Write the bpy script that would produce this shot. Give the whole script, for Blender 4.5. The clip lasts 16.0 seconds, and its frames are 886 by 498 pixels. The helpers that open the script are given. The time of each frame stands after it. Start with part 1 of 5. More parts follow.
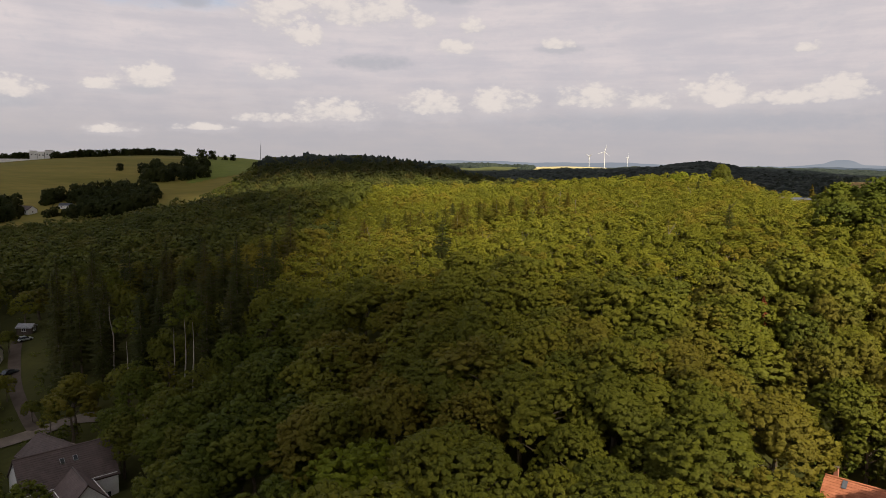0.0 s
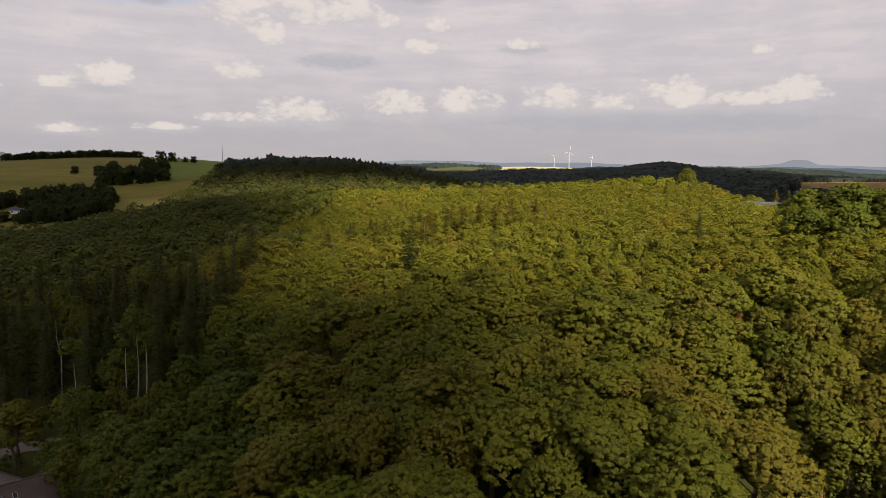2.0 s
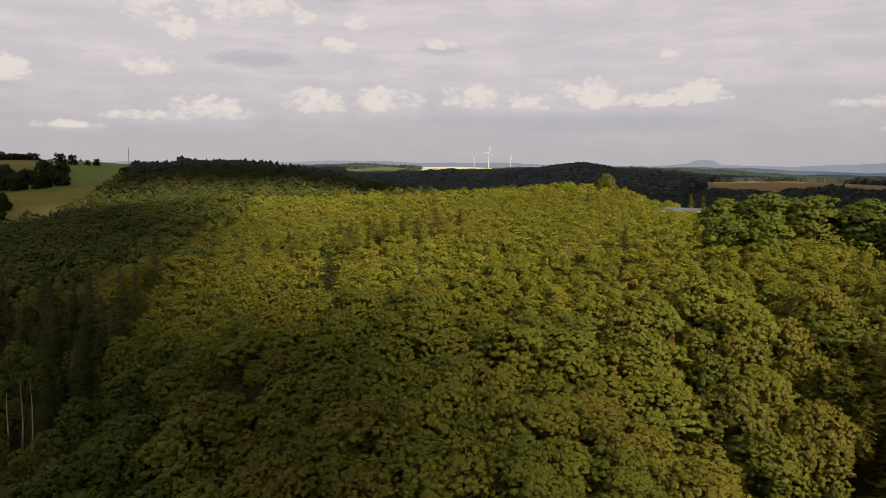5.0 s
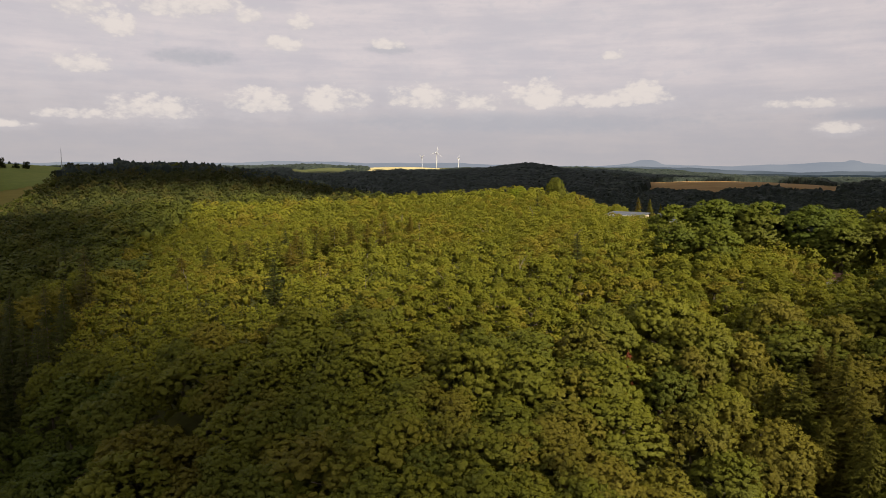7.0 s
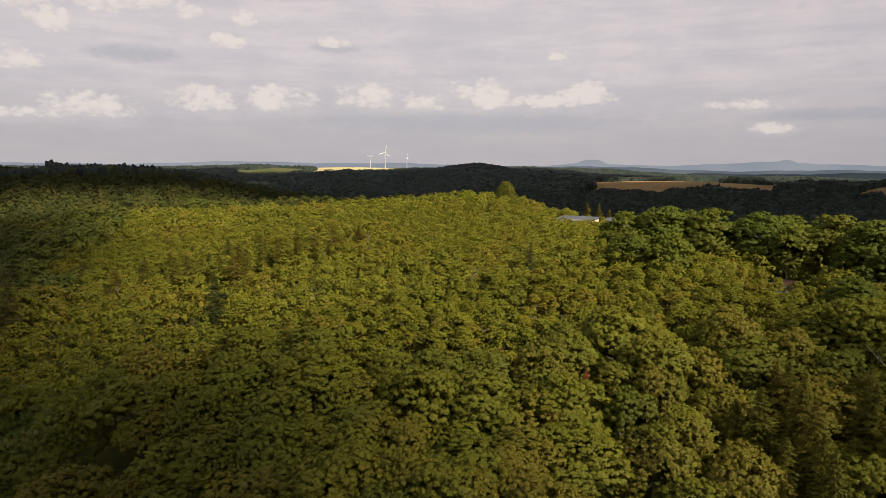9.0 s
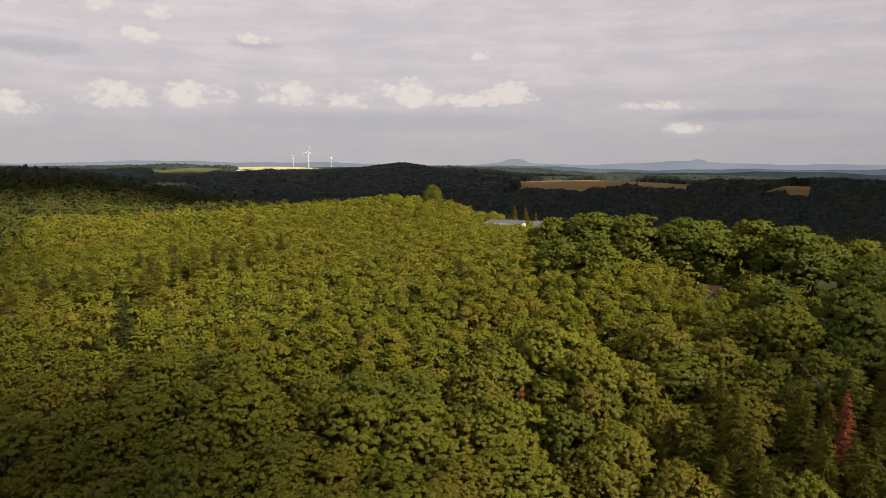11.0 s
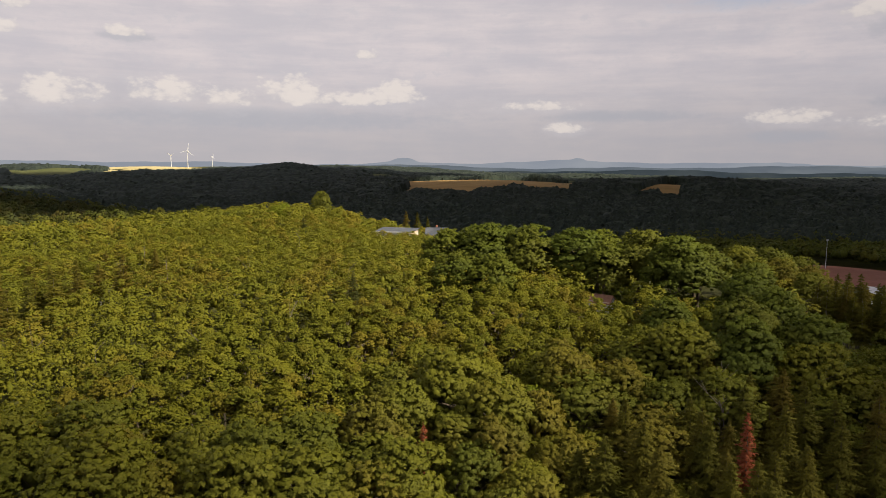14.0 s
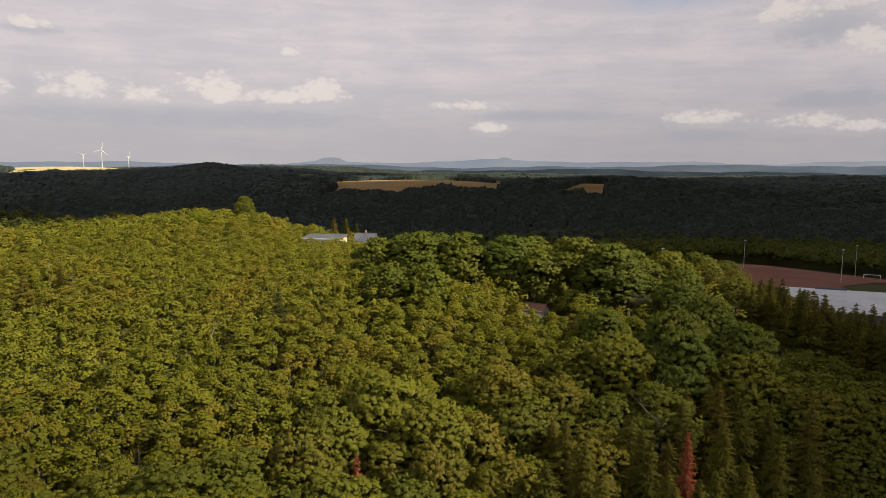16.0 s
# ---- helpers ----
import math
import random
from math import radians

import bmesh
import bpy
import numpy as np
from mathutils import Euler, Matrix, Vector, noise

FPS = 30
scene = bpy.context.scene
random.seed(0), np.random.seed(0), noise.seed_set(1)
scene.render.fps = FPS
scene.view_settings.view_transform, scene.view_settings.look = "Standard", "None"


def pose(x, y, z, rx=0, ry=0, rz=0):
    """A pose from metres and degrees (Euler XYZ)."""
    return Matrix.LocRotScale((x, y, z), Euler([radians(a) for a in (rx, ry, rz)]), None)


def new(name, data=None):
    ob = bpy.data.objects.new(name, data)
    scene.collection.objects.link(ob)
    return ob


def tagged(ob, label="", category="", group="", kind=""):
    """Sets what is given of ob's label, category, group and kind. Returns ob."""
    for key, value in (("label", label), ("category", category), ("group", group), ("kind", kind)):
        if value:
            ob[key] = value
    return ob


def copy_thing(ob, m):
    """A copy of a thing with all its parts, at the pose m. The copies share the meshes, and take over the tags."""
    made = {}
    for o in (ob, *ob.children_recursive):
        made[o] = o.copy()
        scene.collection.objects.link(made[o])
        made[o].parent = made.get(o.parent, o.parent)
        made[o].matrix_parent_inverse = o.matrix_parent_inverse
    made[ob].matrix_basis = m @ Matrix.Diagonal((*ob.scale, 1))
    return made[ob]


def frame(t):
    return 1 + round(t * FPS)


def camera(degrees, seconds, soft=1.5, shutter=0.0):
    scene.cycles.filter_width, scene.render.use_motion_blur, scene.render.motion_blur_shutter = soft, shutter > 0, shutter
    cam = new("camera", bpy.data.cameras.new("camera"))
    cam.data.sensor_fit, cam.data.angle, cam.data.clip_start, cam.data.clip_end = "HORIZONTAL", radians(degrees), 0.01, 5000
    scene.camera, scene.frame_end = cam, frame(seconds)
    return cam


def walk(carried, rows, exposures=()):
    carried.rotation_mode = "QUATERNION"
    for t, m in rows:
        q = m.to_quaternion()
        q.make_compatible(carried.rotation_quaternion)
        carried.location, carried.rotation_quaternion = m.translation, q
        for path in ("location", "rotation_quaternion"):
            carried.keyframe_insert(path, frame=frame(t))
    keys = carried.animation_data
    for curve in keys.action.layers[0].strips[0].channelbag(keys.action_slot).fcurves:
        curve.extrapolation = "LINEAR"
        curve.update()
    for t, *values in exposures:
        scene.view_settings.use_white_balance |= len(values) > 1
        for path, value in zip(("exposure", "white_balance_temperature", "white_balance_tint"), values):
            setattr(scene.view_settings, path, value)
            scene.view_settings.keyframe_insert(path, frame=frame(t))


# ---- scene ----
cam = camera(66.0, 16.0, 0.6)
METRES, EYE, TILT, LEAN, TURN = 50.0, 45.0, -7.0, -0.6, 0.0
ROWS = [
    (0.0, 0.0, 0.0, 0.0, 0.0, 0.0, -0.0),
    (0.5, -0.0014, 0.0278, 0.0152, -0.54, -0.0, 0.09),
    (1.0, -0.0026, 0.0553, 0.0301, -1.07, -0.01, 0.16),
    (1.5, -0.0029, 0.0827, 0.0452, -1.8, -0.0, 0.27),
    (2.0, -0.0029, 0.1102, 0.0605, -2.81, -0.02, 0.41),
    (2.5, -0.0029, 0.1383, 0.0755, -3.91, -0.03, 0.55),
    (3.0, -0.0028, 0.166, 0.0907, -5.01, -0.05, 0.69),
    (3.5, -0.002, 0.1936, 0.1061, -6.12, -0.08, 0.84),
    (4.0, -0.001, 0.2214, 0.1209, -7.21, -0.11, 0.99),
    (6.5, 0.0119, 0.3585, 0.1944, -12.59, -0.23, 1.73),
    (7.0, 0.0165, 0.3858, 0.2096, -13.66, -0.28, 1.9),
    (7.5, 0.0211, 0.4122, 0.2251, -14.73, -0.32, 2.05),
    (8.0, 0.0263, 0.4389, 0.2405, -15.8, -0.37, 2.2),
    (10.5, 0.0622, 0.573, 0.3142, -22.16, -0.73, 2.99),
    (11.0, 0.0709, 0.599, 0.3292, -24.11, -0.87, 3.22),
    (11.5, 0.0803, 0.6247, 0.3442, -26.07, -1.01, 3.44),
    (12.0, 0.0895, 0.6496, 0.3596, -28.05, -1.15, 3.64),
    (12.5, 0.0995, 0.6749, 0.3746, -29.73, -1.28, 3.83),
    (13.0, 0.1108, 0.6994, 0.3896, -30.94, -1.38, 3.98),
    (13.5, 0.1229, 0.7237, 0.4045, -32.15, -1.49, 4.14),
    (14.0, 0.135, 0.7476, 0.4196, -33.36, -1.6, 4.28),
    (14.5, 0.1484, 0.7711, 0.4344, -34.58, -1.69, 4.42),
    (15.0, 0.1626, 0.7945, 0.4488, -35.84, -1.81, 4.57),
    (15.5, 0.178, 0.8171, 0.4636, -37.51, -1.98, 4.75),
    (16.0, 0.1933, 0.8394, 0.4785, -39.34, -2.16, 4.92),
]
walk(cam, [(t, pose(0, 0, EYE, TILT, LEAN, TURN) @ pose(METRES * x, METRES * y, METRES * z, 90 + pitch, roll, yaw)) for t, x, y, z, yaw, pitch, roll in ROWS], [(0.0, 1.1), (16.0, 1.1)])

SUN_AZ, SUN_EL = 150.0, 42.0


def to_sun():
    a, e = radians(SUN_AZ), radians(SUN_EL)
    return Vector((math.sin(a) * math.cos(e), math.cos(a) * math.cos(e), math.sin(e)))


sun = new("sun", bpy.data.lights.new("sun", "SUN"))
sun.data.energy, sun.data.angle, sun.data.color = 4.0, radians(2.2), (1.0, 0.90, 0.72)
sun.rotation_euler = (-to_sun()).to_track_quat("-Z", "Y").to_euler()


# ---- sky: high thin overcast with rows of small cumulus, blue gaps overhead ----
class Nodes:
    """Short spelling for chains of shader nodes."""

    def __init__(self, tree):
        self.tree = tree

    def make(self, kind, **values):
        node = self.tree.nodes.new(kind)
        for key, value in values.items():
            node.inputs[key.replace("_", " ")].default_value = value
        return node

    def join(self, a, socket):
        if isinstance(a, (int, float)):
            socket.default_value = a
        elif isinstance(a, tuple):
            socket.default_value = (*a, 1.0)[:len(socket.default_value)]
        else:
            self.tree.links.new(a, socket)

    def math(self, op, a, b=0.0, c=0.0, clamp=False):
        node = self.tree.nodes.new("ShaderNodeMath")
        node.operation, node.use_clamp = op, clamp
        for value, socket in zip((a, b, c), node.inputs):
            self.join(value, socket)
        return node.outputs[0]

    def ramp(self, value, low, high, out_low=0.0, out_high=1.0):
        node = self.tree.nodes.new("ShaderNodeMapRange")
        node.interpolation_type = "SMOOTHSTEP"
        for a, socket in zip((value, low, high, out_low, out_high), node.inputs):
            self.join(a, socket)
        return node.outputs[0]

    def mix(self, factor, a, b, blend="MIX"):
        node = self.tree.nodes.new("ShaderNodeMix")
        node.data_type, node.blend_type = "RGBA", blend
        self.join(factor, node.inputs[0])
        self.join(a, node.inputs[6])
        self.join(b, node.inputs[7])
        return node.outputs[2]

    def noise(self, vector, scale, detail=3.0, rough=0.55):
        node = self.make("ShaderNodeTexNoise", Scale=scale, Detail=detail, Roughness=rough)
        if vector is not None:
            self.join(vector, node.inputs["Vector"])
        return node.outputs["Fac"]

    def vector(self, x, y, z=0.0):
        node = self.tree.nodes.new("ShaderNodeCombineXYZ")
        for a, socket in zip((x, y, z), node.inputs):
            self.join(a, socket)
        return node.outputs[0]


# azimuth, elevation, half width, half height in degrees
CUMULUS = [
    (12.4, 5.3, 2.5, 0.95), (16.5, 5.0, 2.2, 0.75), (21.3, 5.4, 2.2, 1.15), (26.5, 5.0, 3.0, 0.5), (29.2, 5.35, 2.2, 0.9), (4.2, 4.9, 1.9, 1.0), (6.5, 5.1, 1.3, 0.9),
    (-0.9, 4.7, 2.2, 1.0), (-8.6, 4.0, 2.9, 0.9), (-14.0, 3.5, 2.6, 0.42), (-19.1, 2.7, 1.8, 0.28), (-23.4, 6.1, 2.0, 0.9), (-26.0, 5.6, 1.3, 0.42), (-13.5, 7.0, 1.6, 0.8),
    (-31.7, 4.9, 1.7, 0.8), (-13.4, 11.5, 2.1, 1.8), (-11.2, 9.9, 1.4, 1.0), (-6.7, 12.0, 4.4, 1.7), (-1.9, 11.3, 1.0, 0.7), (0.9, 9.3, 1.6, 0.55), (2.2, 10.9, 0.9, 0.7),
    (-25.2, 2.35, 1.6, 0.35), (9.3, 9.6, 1.2, 0.45), (27.6, 8.6, 0.9, 0.38), (67.6, 2.9, 2.3, 0.55), (70.6, 2.5, 1.9, 0.45), (60.4, 3.3, 2.9, 0.5), (43.6, 2.75, 1.4, 0.4),
    (41.5, 4.55, 2.6, 0.42), (65.5, 10.5, 1.9, 0.85), (71.1, 8.1, 1.9, 1.0), (68.7, 11.0, 2.8, 0.6),
]
# the same, for grey undersides
SHADED = [(20.0, 3.6, 16.0, 0.9), (-5.8, 8.15, 3.4, 0.65), (0.1, 13.2, 3.0, 0.5), (-19.7, 12.1, 1.5, 0.55), (-31.9, 4.2, 2.2, 0.5), (-23.1, 5.4, 2.0, 0.4), (47.8, 3.8, 6.6, 0.5), (69.4, 4.5, 4.3, 0.7), (60.0, 2.05, 3.4, 0.5), (68.4, 9.6, 4.3, 1.5), (9.4, 9.3, 2.0, 0.4)]
# the same, for gaps with blue behind them
GAPS = [(-24.0, 12.6, 12.0, 1.7), (57.0, 12.8, 11.0, 1.9), (8.0, 14.6, 9.0, 1.2)]

world = bpy.data.worlds.new("sky")
scene.world = world
world.use_nodes = True
world.node_tree.nodes.clear()
n = Nodes(world.node_tree)
axes = n.make("ShaderNodeSeparateXYZ")
n.join(n.make("ShaderNodeTexCoord").outputs["Generated"], axes.inputs[0])
azimuth = n.math("MULTIPLY", n.math("ARCTAN2", axes.outputs[0], axes.outputs[1]), 180 / math.pi)
elevation = n.math("MULTIPLY", n.math("ARCSINE", axes.outputs[2]), 180 / math.pi)
plane = n.vector(n.math("MULTIPLY", azimuth, 0.20), n.math("MULTIPLY", elevation, 0.34))
streak = n.vector(n.math("MULTIPLY", azimuth, 0.05), n.math("MULTIPLY", elevation, 0.42))
puff = n.make("ShaderNodeTexVoronoi", Scale=6.0, Detail=2.0, Roughness=0.55)
puff.feature, puff.normalize = "SMOOTH_F1", True
puff.inputs["Smoothness"].default_value = 0.35
n.join(plane, puff.inputs["Vector"])
billow = n.math("ADD", n.math("MULTIPLY", n.noise(plane, 1.9, 5.0, 0.55), 0.75), n.math("MULTIPLY_ADD", puff.outputs["Distance"], -0.62, 0.36))
layers = n.math("ADD", n.math("MULTIPLY", n.noise(streak, 1.6, 6.0, 0.6), 0.6), n.math("MULTIPLY", n.noise(plane, 1.3, 6.0, 0.6), 0.4))
wide = n.noise(streak, 0.55, 3.0, 0.5)


def blobs(rows, below, lift=0.0, grow=1.0):
    """The largest of the clouds' fields; below: how much faster a cloud ends downwards than upwards."""
    total = -9.0
    for a, e, w, h in rows:
        u = n.math("MULTIPLY", n.math("SUBTRACT", azimuth, a), 1 / (0.5 + 0.5 * grow) / w)
        v = n.math("MULTIPLY", n.math("SUBTRACT", elevation, e + lift * h), 1 / (grow * h))
        v = n.math("MAXIMUM", v, n.math("MULTIPLY", v, -below))
        field = n.math("SUBTRACT", 1.0, n.math("ADD", n.math("MULTIPLY", u, u), n.math("MULTIPLY", v, v)))
        total = n.math("MAXIMUM", total, field)
    return total


sky = n.make("ShaderNodeTexSky")
sky.sky_type, sky.sun_disc = "NISHITA", False
sky.sun_elevation, sky.sun_rotation = radians(SUN_EL), radians(SUN_AZ)
blue = n.mix(1.0, sky.outputs[0], (0.10, 0.10, 0.10), "MULTIPLY")
veil = n.mix(n.ramp(elevation, 0.0, 9.0), (0.465, 0.445, 0.468), (0.585, 0.548, 0.582))
veil = n.mix(n.ramp(layers, 0.38, 0.66), veil, n.mix(n.ramp(elevation, 0.5, 9.0), (0.51, 0.475, 0.485), (0.725, 0.650, 0.652)))
veil = n.mix(n.math("MULTIPLY", n.ramp(n.noise(plane, 2.6, 6.0, 0.62), 0.50, 0.70), n.ramp(elevation, 2.0, 8.0, 0.0, 0.5)), veil, (0.545, 0.530, 0.570))
gap = n.math("MAXIMUM", n.ramp(n.math("ADD", blobs(GAPS, 1.0), n.math("MULTIPLY_ADD", layers, 3.4, -1.9)), 0.0, 1.3), n.math("MULTIPLY", n.ramp(elevation, 13.0, 18.0), n.ramp(wide, 0.46, 0.62)))
above = n.mix(n.math("MULTIPLY", gap, 0.8), veil, n.mix(0.5, blue, (0.42, 0.55, 0.72)))
dim = n.ramp(n.math("ADD", blobs(SHADED, 1.0), n.math("MULTIPLY_ADD", billow, 2.6, -1.3)), -0.3, 1.2)
above = n.mix(n.math("MULTIPLY", dim, 0.72), above, (0.445, 0.445, 0.485))
swell = n.math("ADD", n.math("MULTIPLY_ADD", billow, 4.4, -2.45), n.math("MULTIPLY_ADD", n.noise(plane, 6.0, 6.0, 0.62), 1.3, -0.65))
body = n.ramp(n.math("ADD", blobs(CUMULUS, 1.3, 0.0, 1.9), n.math("MULTIPLY", swell, 0.7)), -0.6, 1.3)
above = n.mix(n.math("MULTIPLY", body, 0.40), above, (0.640, 0.598, 0.612))
heap = n.ramp(n.math("ADD", blobs(CUMULUS, 2.4, 0.0, 1.4), swell), -0.30, 0.75)
lit_side = n.ramp(n.math("ADD", n.math("MULTIPLY", blobs(CUMULUS, 1.0, 0.75, 1.3), 0.9), n.math("MULTIPLY", swell, 1.1)), -1.2, 1.1)
light = n.mix(lit_side, (0.53, 0.505, 0.530), (0.825, 0.745, 0.690))
above = n.mix(n.math("MULTIPLY", heap, 0.80), above, light)
above = n.mix(1.0, above, n.mix(n.ramp(azimuth, 22.0, 72.0), (0.97, 0.97, 0.97), (0.84, 0.84, 0.85)), "MULTIPLY")
above = n.mix(1.0, above, n.mix(n.ramp(elevation, 18.0, 50.0), (1.0, 1.0, 1.0), (1.45, 1.45, 1.45)), "MULTIPLY")
ground_glow = n.mix(n.ramp(elevation, -6.0, -0.5), (0.05, 0.05, 0.04), above)
back = n.make("ShaderNodeBackground", Strength=0.475)
n.join(ground_glow, back.inputs[0])
n.join(back.outputs[0], n.make("ShaderNodeOutputWorld").inputs[0])


# ---- materials ----
def material(name):
    m = bpy.data.materials.new(name)
    m.use_nodes = True
    m.node_tree.nodes.clear()
    g = Nodes(m.node_tree)
    return m, g, g.make("ShaderNodeOutputMaterial").inputs[0]


def foliage(name, dark, bright, other, gleam=0.12, fine=4.2):
    """Leaves: one tone for a tree, drifting from tree to tree, a little from tuft to tuft, with leafy grain and relief."""
    m, g, out = material(name)
    where = g.make("ShaderNodeNewGeometry")
    tree = g.make("ShaderNodeObjectInfo").outputs["Random"]
    leaf = where.outputs["Random Per Island"]
    patch = g.noise(where.outputs["Position"], 0.16, 3.0)
    lot = g.make("ShaderNodeAttribute")
    lot.attribute_name = "tone"
    each = g.math("FRACT", g.math("ADD", tree, lot.outputs["Fac"]))
    tone = g.math("ADD", g.math("MULTIPLY", each, 0.75), g.math("MULTIPLY", g.ramp(patch, 0.33, 0.67), 0.25))
    colour = g.mix(tone, dark, bright)
    hue = g.math("FRACT", g.math("MULTIPLY", each, 7.31))
    stand_of = g.math("ADD", g.noise(where.outputs["Position"], 0.03, 2.0), g.math("MULTIPLY_ADD", hue, 0.44, -0.22))
    colour = g.mix(g.ramp(stand_of, 0.56, 0.72, 0.0, 0.7), colour, other)
    grain = g.noise(where.outputs["Position"], fine, 3.0, 0.6)
    colour = g.mix(1.0, colour, g.mix(leaf, (0.94, 0.94, 0.94), (1.07, 1.07, 1.05)), "MULTIPLY")
    colour = g.mix(1.0, colour, g.mix(g.ramp(grain, 0.32, 0.70), (0.87, 0.88, 0.88), (1.12, 1.11, 1.08)), "MULTIPLY")
    relief = g.make("ShaderNodeBump", Strength=0.30, Distance=0.6 / fine)
    g.join(grain, relief.inputs["Height"])
    face = g.make("ShaderNodeBsdfPrincipled", Roughness=0.6)
    face.inputs["Specular IOR Level"].default_value = gleam
    g.join(colour, face.inputs["Base Color"])
    g.join(relief.outputs[0], face.inputs["Normal"])
    thin = g.make("ShaderNodeBsdfTranslucent")
    g.join(g.mix(1.0, colour, (1.25, 1.2, 0.55), "MULTIPLY"), thin.inputs[0])
    both = g.make("ShaderNodeMixShader", Fac=0.32)
    g.join(face.outputs[0], both.inputs[1])
    g.join(thin.outputs[0], both.inputs[2])
    g.join(both.outputs[0], out)
    return m


def surface(name, a, b, scale, rough=0.8, bump=0.2, fine=8.0, metal=0.0, streaks=(1, 1, 1), vary=0.0):
    """A weathered surface between two tones, with stains at one scale and grain at a finer one."""
    m, g, out = material(name)
    where = g.make("ShaderNodeMapping", Scale=streaks)
    g.join(g.make("ShaderNodeTexCoord").outputs["Object"], where.inputs["Vector"])
    stain, grain = g.noise(where.outputs[0], scale, 5.0), g.noise(where.outputs[0], scale * fine, 3.0)
    colour = g.mix(g.ramp(stain, 0.3, 0.7), a, b)
    colour = g.mix(g.ramp(grain, 0.3, 0.75, 0.0, 0.35), colour, tuple(0.6 * c for c in a))
    if vary:
        one = g.make("ShaderNodeObjectInfo").outputs["Random"]
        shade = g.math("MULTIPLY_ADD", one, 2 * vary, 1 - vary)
        colour = g.mix(1.0, colour, g.vector(shade, shade, shade), "MULTIPLY")
    face = g.make("ShaderNodeBsdfPrincipled", Roughness=rough, Metallic=metal)
    face.inputs["Specular IOR Level"].default_value = 0.1 if rough >= 0.9 else 0.5
    g.join(colour, face.inputs["Base Color"])
    if bump:
        relief = g.make("ShaderNodeBump", Strength=bump, Distance=0.05)
        g.join(grain, relief.inputs["Height"])
        g.join(relief.outputs[0], face.inputs["Normal"])
    g.join(face.outputs[0], out)
    return m


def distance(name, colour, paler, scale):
    """Far land that glows evenly, the haze of kilometres of air painted into its colour."""
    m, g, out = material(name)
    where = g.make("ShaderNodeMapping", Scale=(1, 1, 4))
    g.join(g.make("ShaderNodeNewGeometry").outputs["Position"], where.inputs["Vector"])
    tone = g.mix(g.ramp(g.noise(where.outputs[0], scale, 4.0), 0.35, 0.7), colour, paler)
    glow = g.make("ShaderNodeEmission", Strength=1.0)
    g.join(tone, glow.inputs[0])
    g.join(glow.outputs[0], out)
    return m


OAK = foliage("oak_leaves", (0.088, 0.097, 0.012), (0.152, 0.147, 0.014), (0.152, 0.120, 0.016))
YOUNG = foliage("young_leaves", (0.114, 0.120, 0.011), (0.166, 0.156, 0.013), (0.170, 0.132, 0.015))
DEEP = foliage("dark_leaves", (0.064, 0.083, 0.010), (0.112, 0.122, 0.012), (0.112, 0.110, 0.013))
PALE = foliage("pale_leaves", (0.135, 0.160, 0.011), (0.160, 0.180, 0.013), (0.15, 0.165, 0.012))
NEEDLES = foliage("spruce_needles", (0.042, 0.050, 0.012), (0.068, 0.070, 0.015), (0.084, 0.070, 0.016), 0.1)
BROWNING = foliage("browning_needles", (0.070, 0.070, 0.010), (0.110, 0.096, 0.013), (0.118, 0.086, 0.015), 0.06)
RUST = foliage("dead_needles", (0.22, 0.064, 0.031), (0.29, 0.084, 0.042), (0.24, 0.09, 0.045), 0.05)
HEDGE = foliage("hawthorn_leaves", (0.026, 0.034, 0.010), (0.046, 0.053, 0.014), (0.048, 0.049, 0.014), 0.05, 1.0)
# bluish leaf tones: the haze over distant woods is mixed into the colour
HAZED_WOOD = foliage("hazed_far_wood_leaves", (0.024, 0.033, 0.029), (0.058, 0.070, 0.053), (0.049, 0.058, 0.046), 0.03, 0.4)
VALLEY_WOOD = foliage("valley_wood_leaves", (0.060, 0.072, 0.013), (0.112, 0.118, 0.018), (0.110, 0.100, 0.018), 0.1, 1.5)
BARK = surface("bark", (0.10, 0.075, 0.05), (0.17, 0.14, 0.10), 1.5, 0.9, 0.5, 6, streaks=(1, 1, 0.2))
GREY_BARK = surface("grey_dead_wood", (0.13, 0.110, 0.085), (0.20, 0.170, 0.135), 1.2, 0.9, 0.3, 6, streaks=(1, 1, 0.3))
PALE_BARK = surface("pale_bark", (0.24, 0.20, 0.155), (0.40, 0.35, 0.29), 1.2, 0.85, 0.3, 6, streaks=(1, 1, 0.3))
SOIL = surface("forest_floor", (0.040, 0.042, 0.010), (0.068, 0.066, 0.016), 0.06, 0.95, 0.3, 12)
GRASS = surface("meadow_grass", (0.125, 0.112, 0.020), (0.190, 0.150, 0.034), 0.012, 0.95, 0.2, 9, streaks=(0.5, 2.6, 1))
LUSH = surface("green_grass", (0.120, 0.145, 0.024), (0.150, 0.165, 0.032), 0.02, 0.95, 0.2, 9)
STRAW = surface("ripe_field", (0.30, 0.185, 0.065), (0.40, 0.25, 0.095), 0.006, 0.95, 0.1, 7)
# brighter, yellower copy of the ripe field, with sunshine put into the colour
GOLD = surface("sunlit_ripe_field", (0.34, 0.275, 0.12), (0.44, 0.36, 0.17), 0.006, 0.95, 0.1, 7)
PASTURE = surface("pasture", (0.062, 0.070, 0.022), (0.090, 0.090, 0.032), 0.006, 0.95, 0.1, 7)
EARTH = surface("trodden_earth", (0.070, 0.053, 0.040), (0.105, 0.083, 0.064), 0.3, 0.95, 0.3, 8)
GRAVEL = surface("gravel_road", (0.13, 0.105, 0.082), (0.19, 0.155, 0.125), 0.3, 0.95, 0.3, 8)
CLAY = surface("red_clay", (0.17, 0.070, 0.048), (0.22, 0.092, 0.064), 0.05, 0.95, 0.2, 10)
